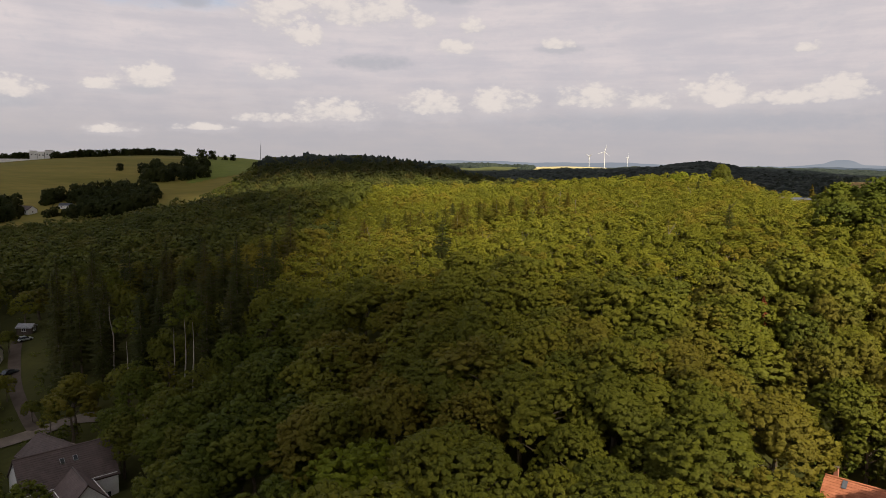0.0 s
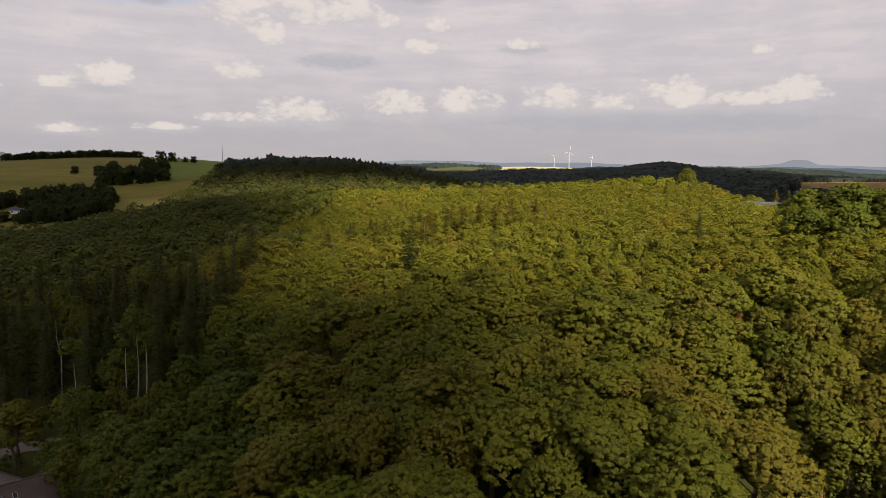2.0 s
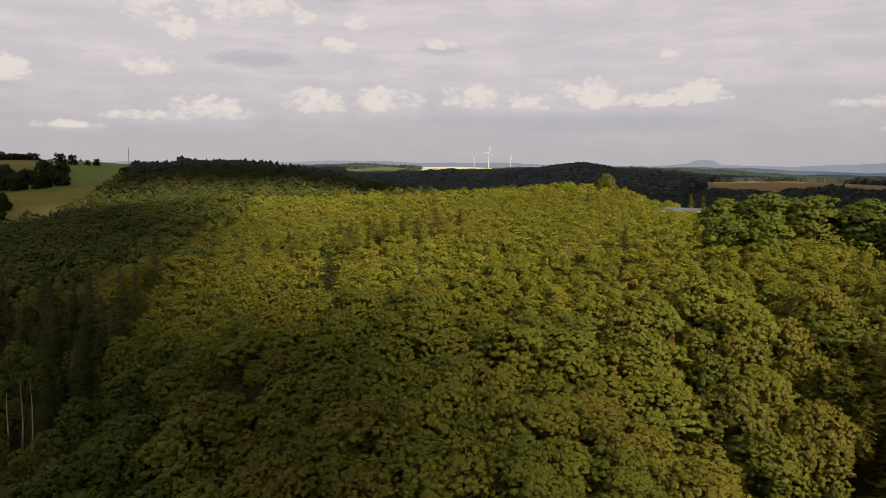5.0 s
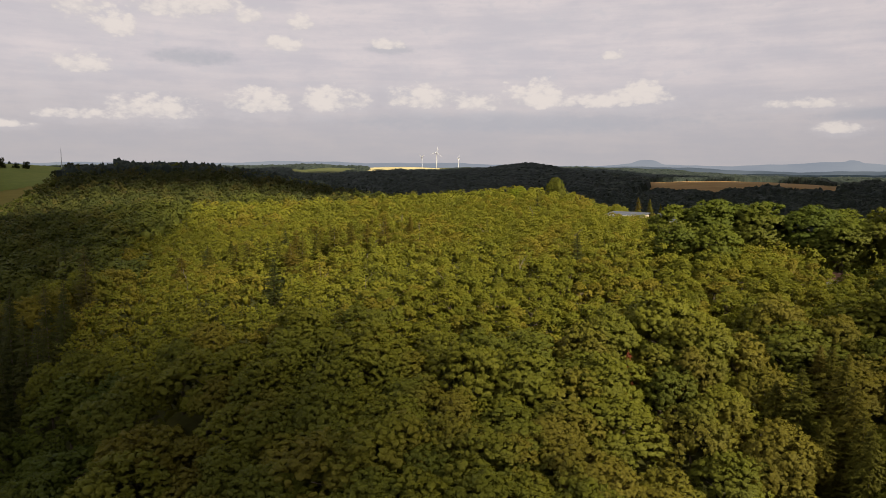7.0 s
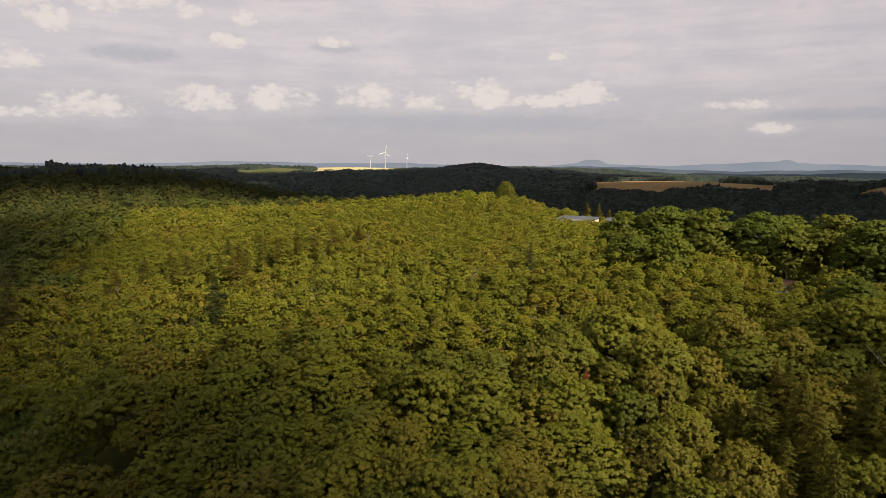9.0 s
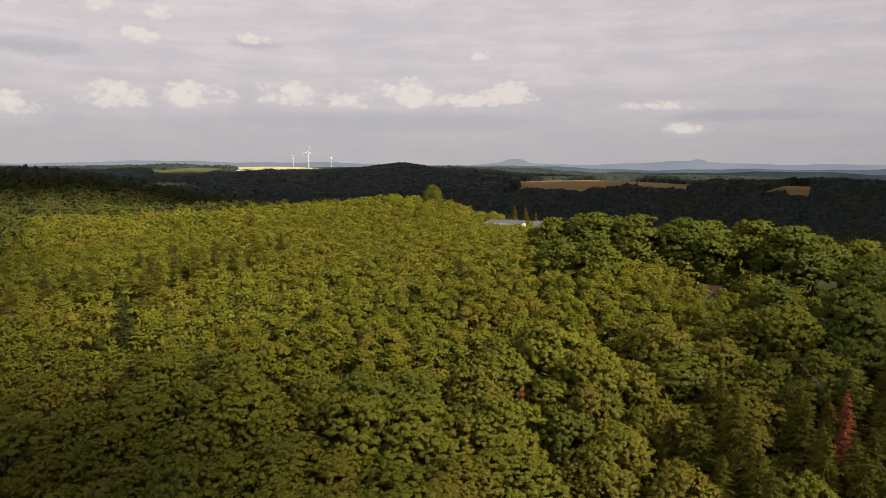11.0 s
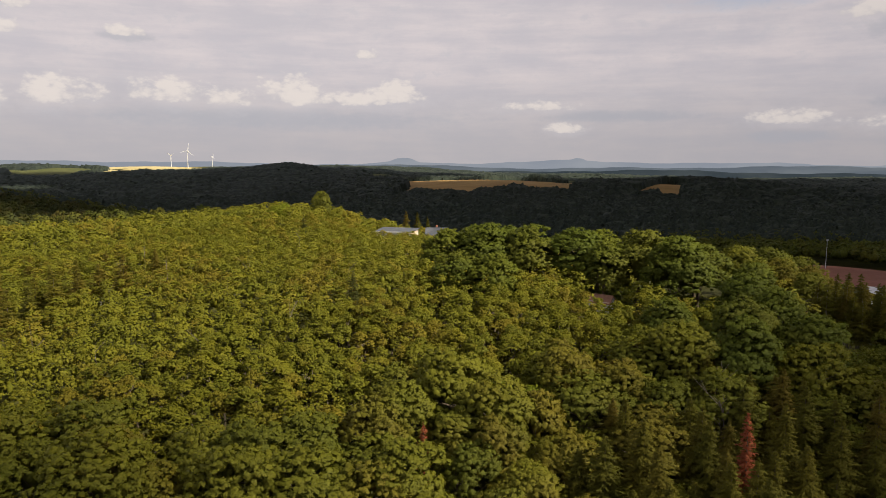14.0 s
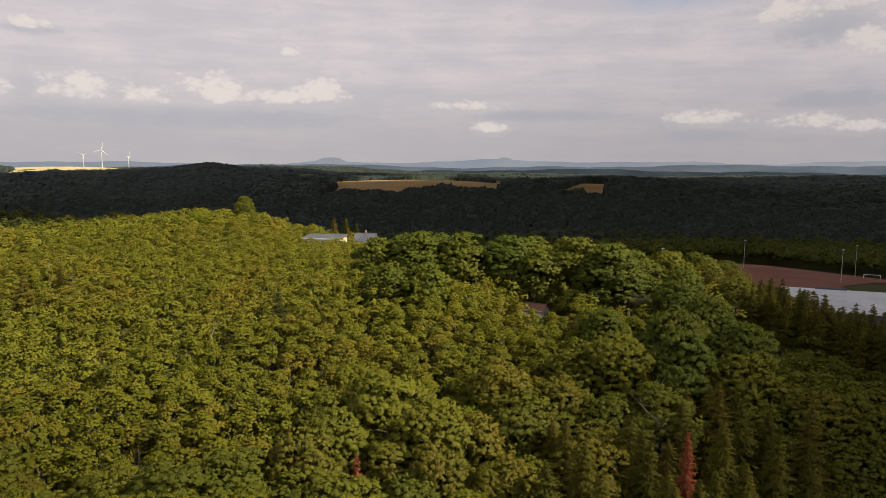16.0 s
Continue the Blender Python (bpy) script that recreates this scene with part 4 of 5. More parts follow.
bushes = [(x, y, rng.uniform(0.7, 1.4), rng.uniform(0.6, 1.3)) for x, y in hexes(120, 245, 80, 185, 3.6)
          if is_clear(x, y) and not (225 < x) and math.hypot(x - 145, y - 169) > 10]
bushes += [(x, y, rng.uniform(0.6, 1.1), rng.uniform(0.25, 0.75)) for x, y in hexes(-150, -40, 95, 225, 4.4)
           if is_clear(x, y) and math.hypot(x + 66, y - 114) > 10.5 and math.hypot(x + 60, y - 105) > 8 and y > 110 and math.hypot(x + 75, y - 128) > 8 and lane_gap(x, y) > 4.5 and rng.random() < 0.45]
bushes += [(x, y, rng.uniform(1.0, 1.6), rng.uniform(0.9, 1.6)) for x, y in hexes(40, 82, 60, 102, 3.8) if is_clear(x, y) and math.hypot(x - 57.5, y - 82) > 9 and (x - 57) * 0.6 + (y - 82) * 0.8 > -2]
bushes += [(x, y, rng.uniform(0.8, 1.3), rng.uniform(0.4, 0.7)) for x, y in hexes(-62, -36, 80, 104, 4.0) if is_clear(x, y) and math.hypot(x + 59, y - 107) > 8 and math.hypot(x + 66, y - 114) > 10]
bushes += [(x, y, rng.uniform(0.8, 1.4), rng.uniform(0.8, 1.4)) for x, y in hexes(135, 185, 150, 210, 4.2) if math.hypot(x - 143, y - 167) > 9.5 and x + y > 322]
bushes += [(x, y, rng.uniform(0.6, 1.1), rng.uniform(0.4, 0.8)) for x, y in hexes(130, 180, 264, 325, 4.0) if is_clear(x, y) and math.hypot(x - 159, y - 311) > 10.5]
bushes += [(x, y, rng.uniform(0.6, 0.9), rng.uniform(0.38, 0.55)) for x, y in hexes(132, 152, 154, 174, 3.0) if 3.6 < math.hypot(x - 149.5, y - 173) < 14]
bushes += [(x, y, rng.uniform(0.7, 1.2), rng.uniform(0.9, 1.7)) for x, y in hexes(55, 78, 84, 102, 3.0) if math.hypot(x - 57.5, y - 82) > 8]
bushes += [(x, y, rng.uniform(0.5, 1.0), rng.uniform(0.25, 0.6) + (0.6 if x > -0.585 * y else 0.0)) for x, y in hexes(-124, -74, 138, 204, 3.6)
           if x < -0.545 * y and lane_gap(x, y) > 3.2 and (y < 174 or x > -0.60 * y) and rng.random() < 0.7]
bushes += [(x, y, rng.uniform(0.9, 1.4), rng.uniform(0.7, 1.3)) for x, y in hexes(34, 62, 52, 92, 3.4) if is_clear(x, y) and math.hypot(x - 57.4, y - 82.6) > 8.5 and math.hypot(x - 52, y - 77) > 4]
wood("undergrowth", "dense low dark green shrubs and saplings", "shrubs", DEEP, bushes, [crown(211 + k, 2.0, 3.6, 5, 90, 0.15, tufts=7, core=0) for k in range(4)])

ridge_rest, valley, hump = [], [], []
for x, y in hexes(-560, 640, 40, 770, 10.0):
    r, a = math.hypot(x, y), math.degrees(math.atan2(x, y))
    if not -50 < a < 86 or r > 760 or is_clear(x, y) or meadow_area(x, y) or not free(x, y, 3.5) or (-36 < a < -29.6 and 100 < r < 238):
        continue
    if -66 < x < 215 and y < 330 and (young_zone(x, y) and not (x > 150 and y < 240)):
        continue
    if -58 < x < 150 and y < 160 or r < 95:
        continue
    if r < 250 and x < -40:
        copse.plant(x, y, rng.uniform(1.2, 1.6), rng.uniform(0.9, 1.25))
    elif -170 < x < 70 and 430 < y < 720:
        hump.append((x, y, rng.uniform(0.75, 1.1), rng.uniform(0.8, 1.15)))
    elif x > -40 and x < 300 and y < 420:
        ridge_rest.append((x, y, rng.uniform(0.65, 0.95), rng.uniform(0.65, 0.9)))
    else:
        valley.append((x, y, rng.uniform(0.9, 1.3), rng.uniform(0.8, 1.15)))
mid_shapes = [raised(crown(221 + k, 6.0, 11.0, 7, 45, 0.36, tufts=6, core=0.5, rough=0.10, plump=0.85), 3.0) for k in range(5)]
near_shapes = [raised(crown(231 + k, 6.0, 11.0, 10, 190, 0.21, tufts=11, core=0.5, rough=0.12, plump=0.80), 3.0) for k in range(5)]
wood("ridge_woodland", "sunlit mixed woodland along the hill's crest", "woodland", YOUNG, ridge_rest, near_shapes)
wood("conifer_woodland", "dark evergreen wood on the rounded hilltop behind", "woodland", NEEDLES, hump, mid_shapes)
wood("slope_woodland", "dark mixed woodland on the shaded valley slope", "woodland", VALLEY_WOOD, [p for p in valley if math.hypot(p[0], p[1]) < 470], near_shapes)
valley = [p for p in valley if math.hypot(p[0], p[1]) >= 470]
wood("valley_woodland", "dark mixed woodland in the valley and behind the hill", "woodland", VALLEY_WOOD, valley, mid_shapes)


def value_noise(x, y):
    """Smooth noise from 0 to 1 with cells of one metre."""
    i, j = np.floor(x), np.floor(y)
    u, v = x - i, y - j
    u, v = u * u * (3 - 2 * u), v * v * (3 - 2 * v)

    def lot(a, b):
        q = np.sin(a * 127.1 + b * 311.7) * 43758.5453
        return q - np.floor(q)

    return (lot(i, j) * (1 - u) + lot(i + 1, j) * u) * (1 - v) + (lot(i, j + 1) * (1 - u) + lot(i + 1, j + 1) * u) * v


def crown_cells(x, y):
    """Domes and cones of uneven size set about one unit apart: how high each place rises, and the dome's own lot."""
    i, j = np.floor(x), np.floor(y)
    best, own = np.full(x.shape, 9.0), np.zeros(x.shape)
    for di in (-1, 0, 1):
        for dj in (-1, 0, 1):
            a, b = i + di, j + dj
            p = np.sin(a * 127.1 + b * 311.7) * 43758.5453
            q = np.sin(a * 269.5 + b * 183.3) * 24634.6345
            p, q = p - np.floor(p), q - np.floor(q)
            d = np.hypot(a + p - x, b + q - y)
            near = d < best
            best, own = np.where(near, d, best), np.where(near, q, own)
    return np.where(own > 0.62, np.clip(1.25 - 1.7 * best, 0, 1.2), np.sqrt(np.clip(1 - (best / 0.85) ** 2, 0, 1))), own


def canopy(name, label, r0, r1, a0, a1, rings, columns):
    """Far woods as one uneven roof of domed crowns, which comes down to the ground at the edge of fields."""
    R = np.geomspace(r0, r1, rings)[:, None] * (1 + 0.0015 * rng.normal(size=(rings, columns)))
    A = np.linspace(a0, a1, columns)[None, :] + 0.03 * rng.normal(size=(rings, columns))
    X, Y = R * np.sin(np.radians(A)), R * np.cos(np.radians(A))
    far = np.hypot(X, Y)
    open_land = meadow_area(X, Y) | in_field(X, Y)
    grain = np.where(far < 1300, 8.5, np.where(far < 2300, 13.0, 22.0))
    dome, own = crown_cells(X / grain, Y / grain)
    crowns = 5.0 + (6.0 + 4.0 * own) * dome + 5.0 * value_noise(X / 37, Y / 31) + np.clip((far - 1000) / 400, 0, 1) * (13.0 * value_noise(X / 170, Y / 140) - 5)
    crowns[0] = -2.0
    Z = land(X, Y) + np.where(open_land, -3.0, crowns)
    V = np.stack([X, Y, Z], -1).reshape(-1, 3)
    i, j = np.meshgrid(np.arange(rings - 1), np.arange(columns - 1), indexing="ij")
    a = (i * columns + j).ravel()
    F = np.concatenate([np.stack([a, a + 1, a + columns + 1], -1), np.stack([a, a + columns + 1, a + columns], -1)])
    me = mesh_of(name, V, F, HAZED_WOOD, True)
    me.attributes.new("tone", "FLOAT", "POINT").data.foreach_set("value", own.ravel().astype(np.float32))
    return tagged(new(name, me), label, "woodland", kind="stuff")


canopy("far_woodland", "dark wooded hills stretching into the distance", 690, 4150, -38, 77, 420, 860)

# ---- hillside across the valley ----
hedge_trees = Grove("trees on the meadow", [broad_tree("hedge_tree", 261 + k, 5.5, 10.5, 20, 420, 0.26, HEDGE, "dark round tree standing in the meadow", foot=0.0, core=0.5, clumps=1, low=1.75, plump=1.05) for k in range(3)])


def on_meadow(az, r, w=1.0, h=1.0):
    hedge_trees.plant(*polar(az, r), w, h)


for k in range(40):                                          # the upper clump
    on_meadow(-23.6 + 4.6 * rng.random(), 705 + 75 * rng.random(), rng.uniform(0.8, 1.2), rng.uniform(0.9, 1.3))
for k in range(60):                                          # the lower clump
    on_meadow(-28.3 + 5.4 * rng.random(), 585 + 95 * rng.random(), rng.uniform(0.9, 1.3), rng.uniform(0.9, 1.3))
for k in range(14):                                          # round the houses at the meadow's foot
    on_meadow(-33.6 + 1.6 * rng.random(), 600 + 50 * rng.random(), rng.uniform(0.9, 1.2), rng.uniform(1.0, 1.5))
for k in range(18):
    on_meadow(-30.4 + 3.0 * rng.random(), 648 + 22 * rng.random(), rng.uniform(0.7, 1.0), rng.uniform(0.8, 1.2))
for k in range(16):
    on_meadow(-30.6 + 6.0 * rng.random(), 590 + 20 * rng.random(), rng.uniform(0.6, 0.9), rng.uniform(0.5, 0.8))
on_meadow(-25.2, 775, 0.7, 0.75)
for a, w in ((-18.5, 1.0), (-19.3, 1.2), (-17.6, 0.6), (-17.0, 0.7), (-15.2, 0.8), (-15.0, 0.7)):
    on_meadow(a, 840 if a < -16 else 780, w, w)
for k in range(44):                                          # the hedge along the hilltop
    on_meadow(-29.6 + 8.8 * k / 43 + rng.uniform(-0.1, 0.1), 905 + 12 * rng.random(), rng.uniform(0.6, 1.0), rng.uniform(0.55, 0.9))
for k in range(12):
    on_meadow(-33.2 + 2.0 * k / 11, 930, rng.uniform(0.7, 1.0), rng.uniform(0.7, 0.9))
for k in range(20):
    on_meadow(-14.5 + 4.5 * k / 19, 930, rng.uniform(0.6, 0.9), rng.uniform(0.5, 0.8))


# ---- masts, turbines ----
def wind_turbine(x, y, hub, blade, turn, spin, label):
    t = thing("wind_turbine", pose(x, y, float(land(x, y)), 0, 0, turn), label, "wind turbine", "wind turbines on the far ridge")
    part("tower", rod(bmesh.new(), (0, 0, -2), (0, 0, hub), 0.028 * hub, 0.014 * hub, 16), TURBINE_STEEL, t)
    part("nacelle", block(-2, -3, hub - 2, 2, 8, hub + 2.2, bevel=0.8), TURBINE_STEEL, t)
    head = part("hub", rod(bmesh.new(), (0, -3, hub), (0, -6.5, hub), 2.0, 0.8, 12), TURBINE_STEEL, t)
    for k in range(3):
        a = radians(spin + 120 * k)
        d, s = Vector((math.sin(a), 0, math.cos(a))), Vector((math.cos(a), 0, -math.sin(a)))
        root = Vector((0, -4.8, hub))
        bm = bmesh.new()
        rows = []
        for f, w, th in ((0.0, 1.3, 1.2), (0.18, 2.6, 0.8), (0.6, 1.7, 0.4), (1.0, 0.4, 0.12)):
            p = root + d * blade * f
            rows.append([bm.verts.new(p + s * w * u + Vector((0, th * v, 0))) for u, v in ((-0.4, 0), (0, -1), (0.9, 0), (0, 1))])
        for a0, a1 in zip(rows, rows[1:]):
            for i in range(4):
                bm.faces.new((a0[i], a0[(i + 1) % 4], a1[(i + 1) % 4], a1[i]))
        bm.faces.new(rows[-1])
        part("blade", bm, TURBINE_STEEL, head)
    return t


wind_turbine(*polar(13.2, 4000), 92, 40, -10, 12, "tall white three-bladed wind turbine on a golden field")
wind_turbine(*polar(12.0, 4080), 64, 26, -40, 62, "smaller white wind turbine on a golden field")
wind_turbine(*polar(15.0, 4120), 66, 28, 60, 0, "smaller white wind turbine beside a grove")

mx, my = polar(-14.85, 900)
mast = thing("radio_mast", pose(mx, my, float(land(mx, my))), "slim grey lattice mast on the grassy hilltop", "mast")
part("pole", rod(bmesh.new(), (0, 0, -1), (0, 0, 20), 0.45, 0.28, 8), METAL, mast)
part("antenna", rod(bmesh.new(), (0, 0, 19), (0, 0, 23), 0.14, 0.06, 6), METAL, mast)


# ---- buildings ----
def gable_roof(length, width, eave, ridge_z, over=0.4, thick=0.22, courses=12):
    """Two slopes of overlapping courses along x, with the ridge above y = 0. Returns a bmesh for each slope."""
    slopes = []
    for side in (-1, 1):
        bm = bmesh.new()
        y0, z0 = side * (width / 2 + over), eave - over * (ridge_z - eave) / (width / 2)
        line = []
        for k in range(courses):
            f0, f1 = k / courses, (k + 1) / courses
            line += [(y0 * (1 - f0), z0 + (ridge_z - z0) * f0 + 0.06), (y0 * (1 - f1), z0 + (ridge_z - z0) * f1)]
        line += [(0.0, ridge_z - thick), (y0, z0 - thick)]
        x = length / 2 + over
        a, b = [bm.verts.new((-x, *p)) for p in line], [bm.verts.new((x, *p)) for p in line]
        bm.faces.new(a)
        bm.faces.new(b[::-1])
        for i in range(len(line)):
            j = (i + 1) % len(line)
            bm.faces.new((a[i], b[i], b[j], a[j]))
        bmesh.ops.recalc_face_normals(bm, faces=bm.faces)
        slopes.append(bm)
    return slopes


def gable_walls(length, width, eave, ridge_z, t=0.3):
    """Four outer walls as separate pieces, the gable ends pointed."""
    out = []
    for side in (-1, 1):
        out.append(block(-length / 2, side * width / 2 - t / 2, -1.5, length / 2, side * width / 2 + t / 2, eave))
    for side in (-1, 1):
        bm = bmesh.new()
        x = side * length / 2
        prof = [(-width / 2, -1.5), (width / 2, -1.5), (width / 2, eave), (0, ridge_z - 0.15), (-width / 2, eave)]
        a = [bm.verts.new((x - t / 2, y, z)) for y, z in prof]
        b = [bm.verts.new((x + t / 2, y, z)) for y, z in prof]
        bm.faces.new(a)
        bm.faces.new(b[::-1])
        for i in range(5):
            bm.faces.new((a[i], b[i], b[(i + 1) % 5], a[(i + 1) % 5]))
        bmesh.ops.recalc_face_normals(bm, faces=bm.faces)
        out.append(bm)
    return out


def window(parent, m, w, h, name="window"):
    """A framed pane on a wall; m puts its middle on the wall with y outwards."""
    frame_bm = bmesh.new()
    for x0, x1, z0, z1 in ((-w / 2, w / 2, h / 2 - 0.08, h / 2), (-w / 2, w / 2, -h / 2, -h / 2 + 0.08), (-w / 2, -w / 2 + 0.08, -h / 2 + 0.08, h / 2 - 0.08), (w / 2 - 0.08, w / 2, -h / 2 + 0.08, h / 2 - 0.08), (-0.03, 0.03, -h / 2 + 0.08, h / 2 - 0.08)):
        box(frame_bm, x0, -0.05, z0, x1, 0.09, z1)
    bmesh.ops.transform(frame_bm, matrix=m, verts=frame_bm.verts)
    win = part(name, frame_bm, RENDER_WHITE, parent)
    pane = block(-w / 2 + 0.06, -0.03, -h / 2 + 0.06, w / 2 - 0.06, 0.03, h / 2 - 0.06)
    bmesh.ops.transform(pane, matrix=m, verts=pane.verts)
    part("pane", pane, DARK_GLASS, win)
    sill = block(-w / 2 - 0.1, -0.02, -h / 2 - 0.08, w / 2 + 0.1, 0.18, -h / 2 - 0.01)
    bmesh.ops.transform(sill, matrix=m, verts=sill.verts)
    part("sill", sill, RENDER_WHITE, win)
    return win


def house(name, m, label, length, width, eave, ridge_z, wall, roof, courses=12, windows=2, over=0.4):
    h = thing(name, m, label, "house")
    for bm in gable_walls(length, width, eave, ridge_z):
        part("wall", bm, wall, h)
    for bm in gable_roof(length, width, eave, ridge_z, over, 0.22, courses):
        part("roof", bm, roof, h)
    part("ridge_cap", rod(bmesh.new(), (-length / 2 - over, 0, ridge_z), (length / 2 + over, 0, ridge_z), 0.16, 0.16, 8), roof, h)
    for side in (-1, 1):
        for k in range(windows):
            x = length * ((k + 0.5) / windows - 0.5)
            window(h, pose(x, side * (width / 2 + 0.15), 1.5, 0, 0, 0 if side > 0 else 180), 1.3, 1.3)
        window(h, pose(side * (length / 2 + 0.15), 0, 1.5, 0, 0, -90 if side > 0 else 90), 1.3, 1.3)
    return h


def at(x, y, turn=0.0, lift=0.0):
    return pose(x, y, float(land(x, y)) + lift, 0, 0, turn)


# red tiled house below the near slope
rz = 4.2
g0 = float(land(56, 83))
red = house("house", pose(57.4, 82.6, g0, 0, 0, -42.4), "house with a bright terracotta tiled roof among trees", 14, 8.4, rz - g0 - 3.6, rz - g0, RENDER_WHITE, TERRACOTTA, 14, 3)
stack = part("chimney", block(-6.5, 0.4, rz - g0 - 0.8, -5.95, 0.95, rz - g0 + 1.15, bevel=0.03), BRICK, red, "red brick chimney")
part("chimney_cap", block(-6.57, 0.33, rz - g0 + 1.15, -5.88, 1.02, rz - g0 + 1.26, bevel=0.03), GRAVEL, stack)
part("flashing", sheet([(-5.2, -1.1, rz - g0 - 0.75), (-4.6, -1.1, rz - g0 - 0.75), (-4.6, -0.2, rz - g0 - 0.02), (-5.2, -0.2, rz - g0 - 0.02)], 0.05), BITUMEN, red)

# brown roofed house at the bend of the road
g1 = float(land(-66, 116))
big = house("house", pose(-66.3, 114.6, g1, 0, 0, 43), "large house with a brown tiled roof, white dormer and terrace", 14.5, 10.5, -5 - g1 - 4.6, -5 - g1, RENDER_WHITE, SLATE, 18, 4)
for x in (-0.6, 1.5):
    sky_light = part("skylight", block(-0.36, -0.05, -0.5, 0.36, 0.12, 0.5), METAL, big)
    sky_light.matrix_basis = pose(x, -2.0, -5 - g1 - 1.5, -49, 0, 0)
    pane = part("pane", block(-0.29, -0.14, -0.42, 0.29, -0.06, 0.42), DARK_GLASS, sky_light)
wing = house("house", pose(-59.4, 107.2, g1, 0, 0, -47), "side wing with a brown tiled roof and glazed gable", 8.0, 6.0, -5 - g1 - 4.6, -5 - g1 - 1.6, RENDER_WHITE, SLATE, 14, 3)
barn = house("house", pose(-75, 128, float(land(-75, 128)), 0, 0, -30), "low barn with a plain brown hipped roof", 12, 9, 3.2, 6.2, TIMBER, SLATE, 14, 2)
terrace = tagged(part("terrace", sheet([(-53.5, 104, g1 + 2.4), (-48.5, 105.5, g1 + 2.4), (-48, 110.5, g1 + 2.4), (-54.5, 111.5, g1 + 2.4)], 0.3), BEIGE), "pale paved terrace on posts", "terrace", kind="structure")

# small houses in the valley
house("house", at(-123, 178, 20), "small dark house with white gable beside the drive", 8, 6, 3.2, 5.2, RENDER_WHITE, SLATE, 10, 2)
house("shed", at(-125.5, 202, 5), "open grey shed at the end of the drive", 4.0, 3.2, 2.2, 2.8, TIMBER, METAL, 6, 1)
hx, hy = polar(-31.4, 628)
house("house", at(hx, hy, -20), "white house with a dark roof in the valley", 13, 8, 3.4, 6.0, RENDER_WHITE, SLATE, 8, 3)
hx, hy = polar(-28.9, 636)
house("house", at(hx, hy, 10), "small grey roofed house between valley trees", 9, 6, 2.6, 4.4, RENDER_WHITE, BITUMEN, 8, 2)
hx, hy = polar(-26.9, 632)
house("cabin", at(hx, hy, 30), "small pale cabin at the meadow's foot", 6, 4, 2.4, 3.6, RENDER_WHITE, BITUMEN, 6, 1)

# hilltop works
hx, hy = polar(-30.3, 915)
works = thing("building", at(hx, hy, 30), "white flat-roofed building blocks on the hilltop", "building")
for x0, w, h in ((-11, 8, 9), (-3, 7, 8), (4.2, 9, 10)):
    part("block", block(x0, -5, -1, x0 + w - 0.4, 5, h, bevel=0.1), RENDER_WHITE, works)
    part("roof_edge", block(x0 - 0.2, -5.2, h, x0 + w - 0.2, 5.2, h + 0.4), METAL, works)
    for k in range(2):
        window(works, pose(x0 + (k + 0.5) * w / 2, -5.02, h * 0.55, 0, 0, 180), 1.6, 1.6)
hx, hy = polar(-31.6, 905)
tagged(part("wall", block(-55, -0.5, -1.5, 55, 0.5, 2.6), RENDER_WHITE), "long low white boundary wall on the hilltop", "wall", kind="structure").matrix_basis = at(hx, hy, 31)

# white flat-roofed building on the hill
g2 = 27.7
white = thing("building", pose(161, 310, g2, 0, 0, -50), "white flat-roofed building with a dark grey roof", "building")
for bm, mat in ((block(-8.5, -5, -9, 8.5, -4.7, 3.2), RENDER_WHITE), (block(-8.5, 4.7, -9, 8.5, 5, 3.2), RENDER_WHITE), (block(-8.5, -4.7, -9, -8.2, 4.7, 3.2), RENDER_WHITE), (block(8.2, -4.7, -9, 8.5, 4.7, 3.2), BEIGE)):
    part("wall", bm, mat, white)
part("roof", sheet([(-9, -5.6, 3.35), (9, -5.6, 3.35), (9, 5.6, 4.3), (-9, 5.6, 4.3)], 0.3), BITUMEN, white)
part("eave", block(-9, -5.75, 2.95, 9, -5.6, 3.4), RENDER_WHITE, white)
for k in range(5):
    window(white, pose(-6.4 + 3.2 * k, -5.02, 1.3, 0, 0, 180), 1.8, 1.2)
roofhouse = house("house", pose(189, 320, 22.0, 0, 0, -40), "house with a weathered grey tiled roof between trees", 10, 9, 3.6, 8.2, RENDER_WHITE, BITUMEN, 12, 2)
part("chimney", block(-0.4, 0.5, 6.5, 0.4, 1.3, 9.4, bevel=0.03), BRICK, roofhouse)

# brown roofed hut below the limes
hut = house("hut", pose(149.5, 173, 20.4, 0, 0, -72), "small white hut with a reddish-brown roof", 6.0, 4.2, 2.6, 4.2, RENDER_WHITE, BROWN_TILE, 9, 1)

# sports hall, its roof a very low gable
hall = thing("sports_hall", pose(272, 118, 10, 0, 0, -62), "long sports hall with a pale grey low-pitched metal roof", "sports hall")
for bm in gable_walls(72, 42, 6.6, 9.6):
    part("wall", bm, BITUMEN, hall)
for bm in gable_roof(72, 42, 6.8, 9.8, 0.8, 0.3, 4):
    part("roof", bm, SHEET, hall)
for x in (-22, 0, 22):
    part("roof_light", block(x - 5, 7, 9.0, x + 5, 9, 9.5, bevel=0.1), BITUMEN, hall)

drape("sports_pitch", CLAY, "reddish clay sports pitch", "sports pitch", (350, 200), lambda x, y: (x > 285) & (x < 430) & (y > 150 + 0.1 * (x - 285)) & (y < 240), 0.35, 80, (90, 80))


